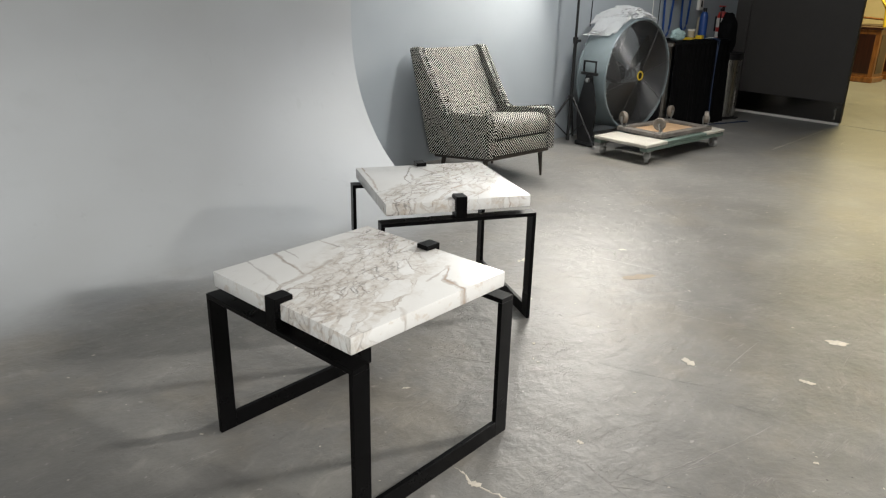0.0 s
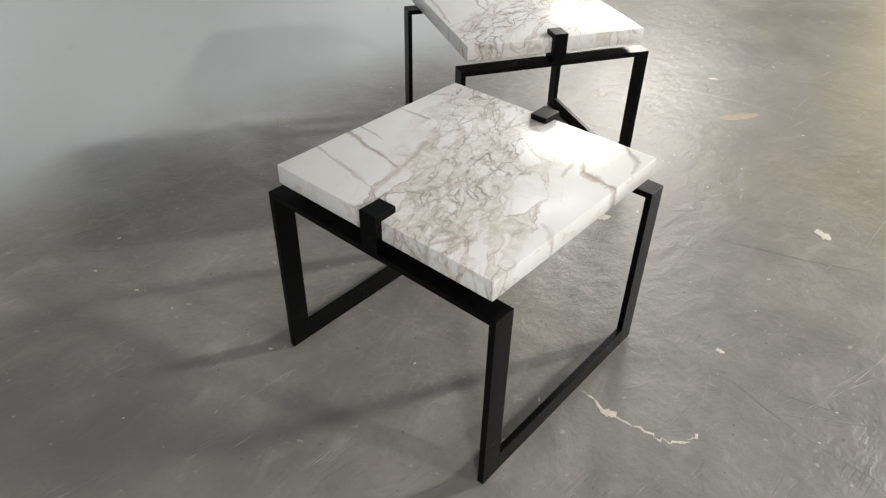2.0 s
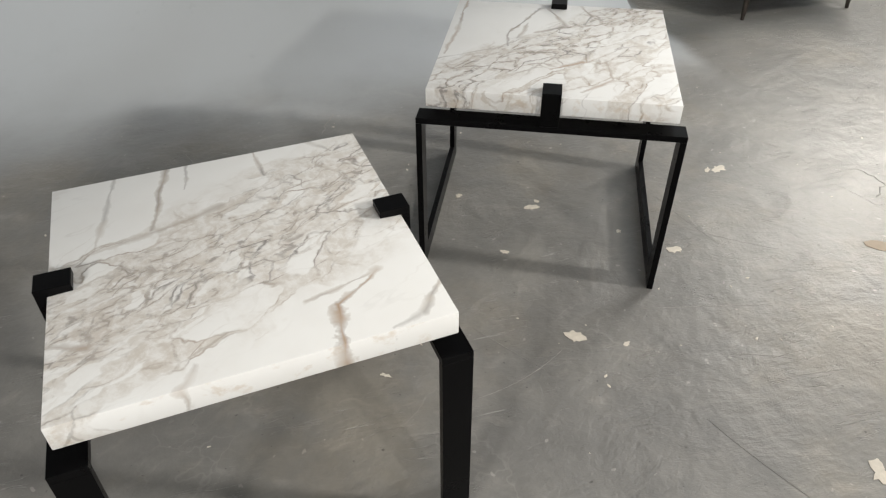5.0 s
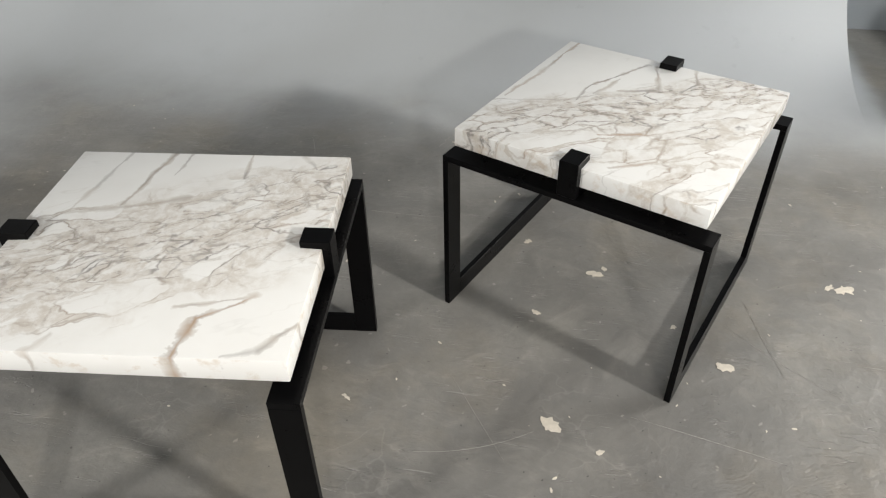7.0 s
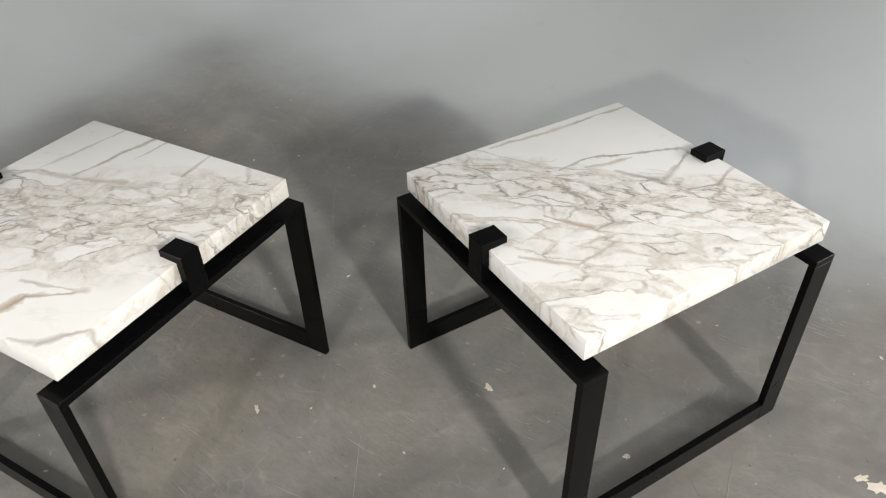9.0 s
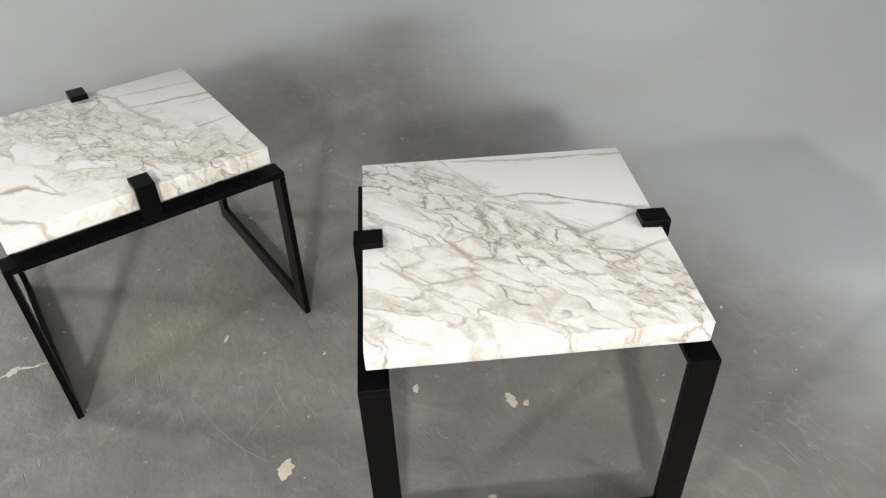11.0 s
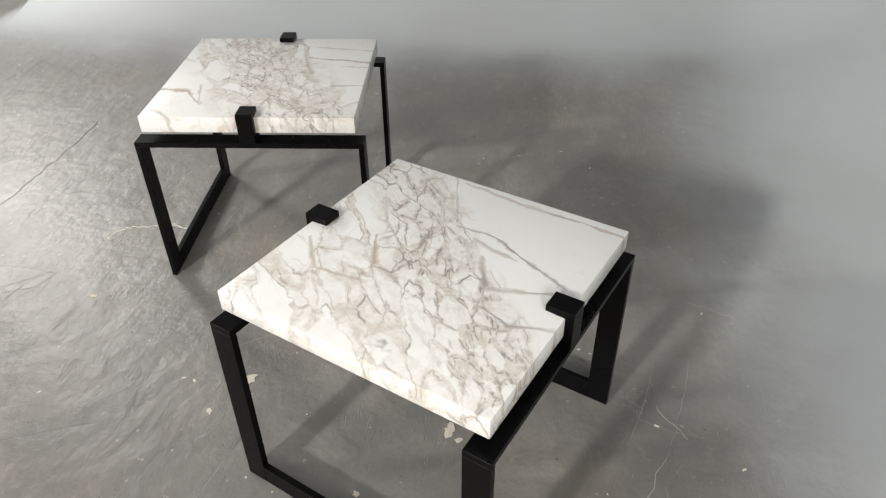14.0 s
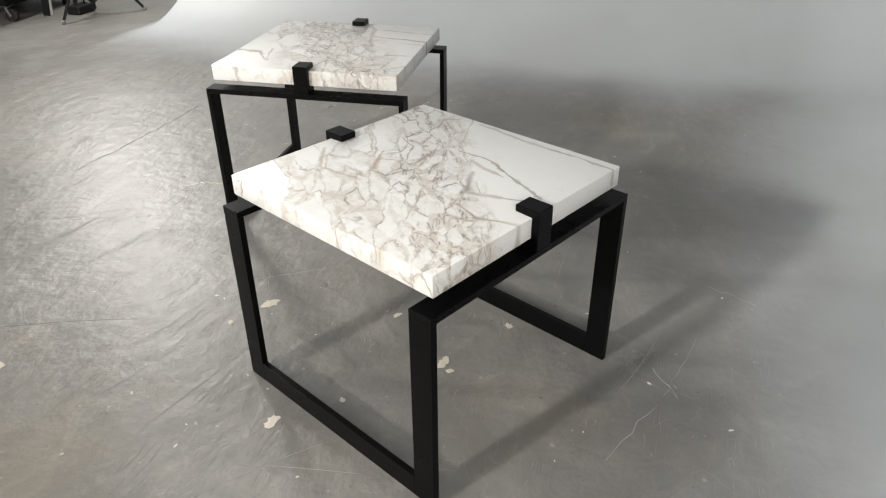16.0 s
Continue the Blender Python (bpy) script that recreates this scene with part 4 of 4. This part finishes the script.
# things hanging on the wall above the bench
for name, label, x, z, mat in (("blue_strap", "blue webbing strap hanging in a loop on the wall", 7.22, 1.20, BLUEPLASTIC), ("blue_cable", "blue cable coil hanging on the wall", 7.50, 1.24, BLUEPLASTIC)):
    pts = [(x + 0.07 * math.sin(a) + 0.01 * math.sin(3 * a), -0.02 - 0.006 * math.sin(2 * a), z - 0.22 + 0.22 * math.cos(a)) for a in (2 * math.pi * k / 26 for k in range(26))]
    o = thing(name, label, "strap" if "strap" in name else "cable", 0, 0)
    part("loop", sweep(B(), pts, 0.010, 6, True), mat, o, smooth=True)
    part("hook", sweep(B(), [(x, 0.0, z + 0.012), (x, -0.035, z + 0.012), (x, -0.04, z + 0.035)], 0.005, 6), ZINC, o, "steel hook")
mask = thing("respirator", "beige respirator mask with dark straps hanging on the wall", "mask", 7.33, -0.015, 1.12)
part("shell", lathe(B(), [(0.0, 0.055), (0.035, 0.05), (0.06, 0.025), (0.065, 0.0)], 20, pose(0, 0, 0, 90, 0, 0)), BEIGE, mask, smooth=True)
part("filter", rod(B(), (0, -0.05, 0), (0, -0.075, 0), 0.028), BLACKPLASTIC, mask, "dark round filter")
part("strap", sweep(B(), [(-0.06, -0.01, 0), (-0.05, -0.01, 0.1), (0, -0.01, 0.15), (0.05, -0.01, 0.1), (0.06, -0.01, 0)], 0.006, 6), BLACKPLASTIC, mask)
plate = thing("wall_outlet", "white electrical outlet box on the wall above the bench", "outlet", 7.75, -0.012, 1.03)
part("cover", box(B(), (-0.035, -0.02, -0.055), (0.035, 0.012, 0.055), 0.005), WHITEPAPER, plate)
part("socket", box(B(), (-0.014, -0.0225, -0.03), (0.014, -0.0205, 0.03), 0.001, 1), BLACKPLASTIC, plate)
for k, (dx, sag) in enumerate(((0.0, 0.0), (0.03, 0.035))):
    pts = [(7.47 + dx - 0.02 * math.sin(2.2 * u) - sag * math.sin(3 * u), -0.395 - 0.02 * math.sin(2 * u), 0.74 - 0.736 * u) for u in (i / 16 for i in range(17))]
    pts = [(7.47 + dx, -0.28, TOP + 0.008), (7.47 + dx, -0.36, TOP + 0.006)] + pts + [(7.50 + dx, -0.42, 0.006), (7.66 + dx, -0.47, 0.006), (7.95, -0.52 - 0.03 * k, 0.006)]
    tagged(part("blue_hose", sweep(B(), pts, 0.0042, 8), BLUEHOSE, smooth=True), "thin blue air hose hanging from the bench to the floor", "hose", "blue air hoses")

# ---- step can ----
can = thing("waste_bin", "tall brushed stainless steel waste bin with a black lid", "bin", 7.98, -0.22, 0, 12)
outline = [(0.155 * math.copysign(abs(math.cos(a)) ** 0.8, math.cos(a)), 0.150 * math.copysign(abs(math.sin(a)) ** 0.8, math.sin(a))) for a in (2 * math.pi * k / 40 for k in range(40))]
part("body", prism(B(), outline, 0.028, 0.548, "z"), STEEL, can, "brushed stainless steel shell", True)
part("foot_ring", prism(B(), [(x * 1.02, y * 1.02) for x, y in outline], 0.0, 0.0275, "z"), BLACKPLASTIC, can, "black plastic foot", True)
part("lid_rim", prism(B(), [(x * 1.03, y * 1.03) for x, y in outline], 0.5485, 0.585, "z"), BLACKPLASTIC, can, "black plastic rim", True)
part("lid", prism(B(), [(x * 0.97, y * 0.97) for x, y in outline], 0.5855, 0.606, "z"), BLACKPLASTIC, can, "black lid", True)
part("pedal", box(B(), (-0.04, -0.19, 0.006), (0.04, -0.148, 0.016), 0.003), BLACKPLASTIC, can)

# ---- the closed door leaf with its kick plate ----
door = tagged(new("door_1"), "dark charcoal door leaf with steel kick plate and brush seal", "door", kind="structure")
door.location = (S * 8.49, S * -0.65, 0)
part("leaf", box(B(), (0.0, -0.505, 0.018), (0.045, 0.505, 2.48), 0.002, 1), DOORPAINT, door)
part("kick_plate", box(B(), (-0.004, -0.50, 0.030), (-0.0005, 0.50, 0.205), 0.0005, 1), KICK, door, "scuffed stainless kick plate")
part("bottom_seal", box(B(), (-0.010, -0.505, 0.0), (-0.0005, 0.505, 0.022), 0.002, 1), WHITEPAPER, door, "pale bottom seal strip")
bolt = part("flush_bolt", box(B(), (-0.012, -0.462, 0.045), (-0.0045, -0.446, 0.155), 0.003, 1), STEEL, door, "steel floor bolt")
part("bolt_knob", rod(B(), (-0.013, -0.454, 0.13), (-0.03, -0.454, 0.13), 0.007), STEEL, bolt)
tagged(part("door_frame", box(B(), (8.475, -0.143, 0.0), (8.63, -0.121, 2.5), 0.002, 1), DOORPAINT), "dark steel door frame", "door frame", kind="structure")


# ---- the showroom beyond the doorway ----
def cabinet(label, x, y, width, depth, height, turn=0.0):
    c = thing("cabinet", label, "cabinet", x, y, 0, turn, "showroom cabinets")
    part("plinth", box(B(), (-width / 2 - 0.015, -depth / 2 - 0.015, 0), (width / 2 + 0.015, depth / 2 + 0.015, 0.07), 0.006), ORANGEWOOD, c)
    part("body", box(B(), (-width / 2, -depth / 2, 0.0705), (width / 2, depth / 2, height), 0.004), ORANGEWOOD, c, "varnished orange wood carcass")
    part("door_panel", box(B(), (-width / 2 - 0.006, -depth / 2 + 0.06, 0.12), (-width / 2 - 0.0005, depth / 2 - 0.06, height - 0.06), 0.002), DARKVENEER, c, "dark red veneer panel")
    part("end_panel", box(B(), (-width / 2 + 0.06, -depth / 2 - 0.006, 0.12), (width / 2 - 0.06, -depth / 2 - 0.0005, height - 0.06), 0.002), DARKVENEER, c, "dark red veneer panel")
    part("top", box(B(), (-width / 2 - 0.02, -depth / 2 - 0.02, height + 0.0005), (width / 2 + 0.02, depth / 2 + 0.02, height + 0.03), 0.006), DARKVENEER, c, "dark polished top")
    return c


cabinet("varnished orange wood cabinet with dark red panels", 12.63, 0.35, 0.38, 0.78, 0.70)
cabinet("varnished orange wood cabinet standing further back", 13.5, 0.28, 0.8, 0.7, 0.70)
fr = thing("picture_frame", "gilt bentwood chair back leaning on the cabinet", "chair back", 12.62, 0.22, 0.7305)
part("arch", sweep(B(), [(0, -0.22, 0.0), (0, -0.20, 0.24), (0, -0.10, 0.40), (0, 0.06, 0.44)], 0.022, 10), YELLOW, fr, smooth=True)
part("rail", sweep(B(), [(0, -0.21, 0.10), (0, 0.10, 0.12)], 0.014, 8), ORANGEWOOD, fr)

# ---- equipment by the west wall, past the cove's end ----
case = thing("equipment_cart", "black equipment cart on rubber casters", "cart", 0.62, -5.445, 0, 6)
part("cart_body", box(B(), (-0.30, -0.24, 0.095), (0.30, 0.24, 0.62), 0.012), CLOTH, case)
part("lid", box(B(), (-0.305, -0.245, 0.6205), (0.305, 0.245, 0.66), 0.012), BLACKPLASTIC, case)
for x, y, a in ((-0.25, -0.19, 0.4), (0.25, -0.19, 1.0), (-0.25, 0.19, 0.8), (0.25, 0.19, 2.0)):
    caster(case, x, y, 0.0945, False, a, tyre=BLACKPLASTIC)
board = thing("foam_board", "white reflector board with a black edge standing by the cart", "reflector board", 0.56, -5.135, 0, 0)
part("sheet", prism(B(), [(0.08, 0.0), (0.10, 0.0), (-0.10, 1.2), (-0.12, 1.2)], -0.02, 0.03, "y"), WHITEPAPER, board)
part("edge", prism(B(), [(0.10, 0.0), (0.108, 0.0), (-0.092, 1.2), (-0.10, 1.2)], -0.02, 0.03, "y"), BLACKPLASTIC, board, "black edge strip")
weight = thing("stand_weight", "small black cast weight by the light stand", "weight", 0.53, -4.985)
part("block", box(B(), (-0.07, -0.05, 0), (0.07, 0.05, 0.05), 0.008), BLACKPLASTIC, weight)
part("grip", sweep(B(), [(-0.04, 0, 0.05), (-0.04, 0, 0.09), (0.04, 0, 0.09), (0.04, 0, 0.05)], 0.008, 8), BLACKPLASTIC, weight)
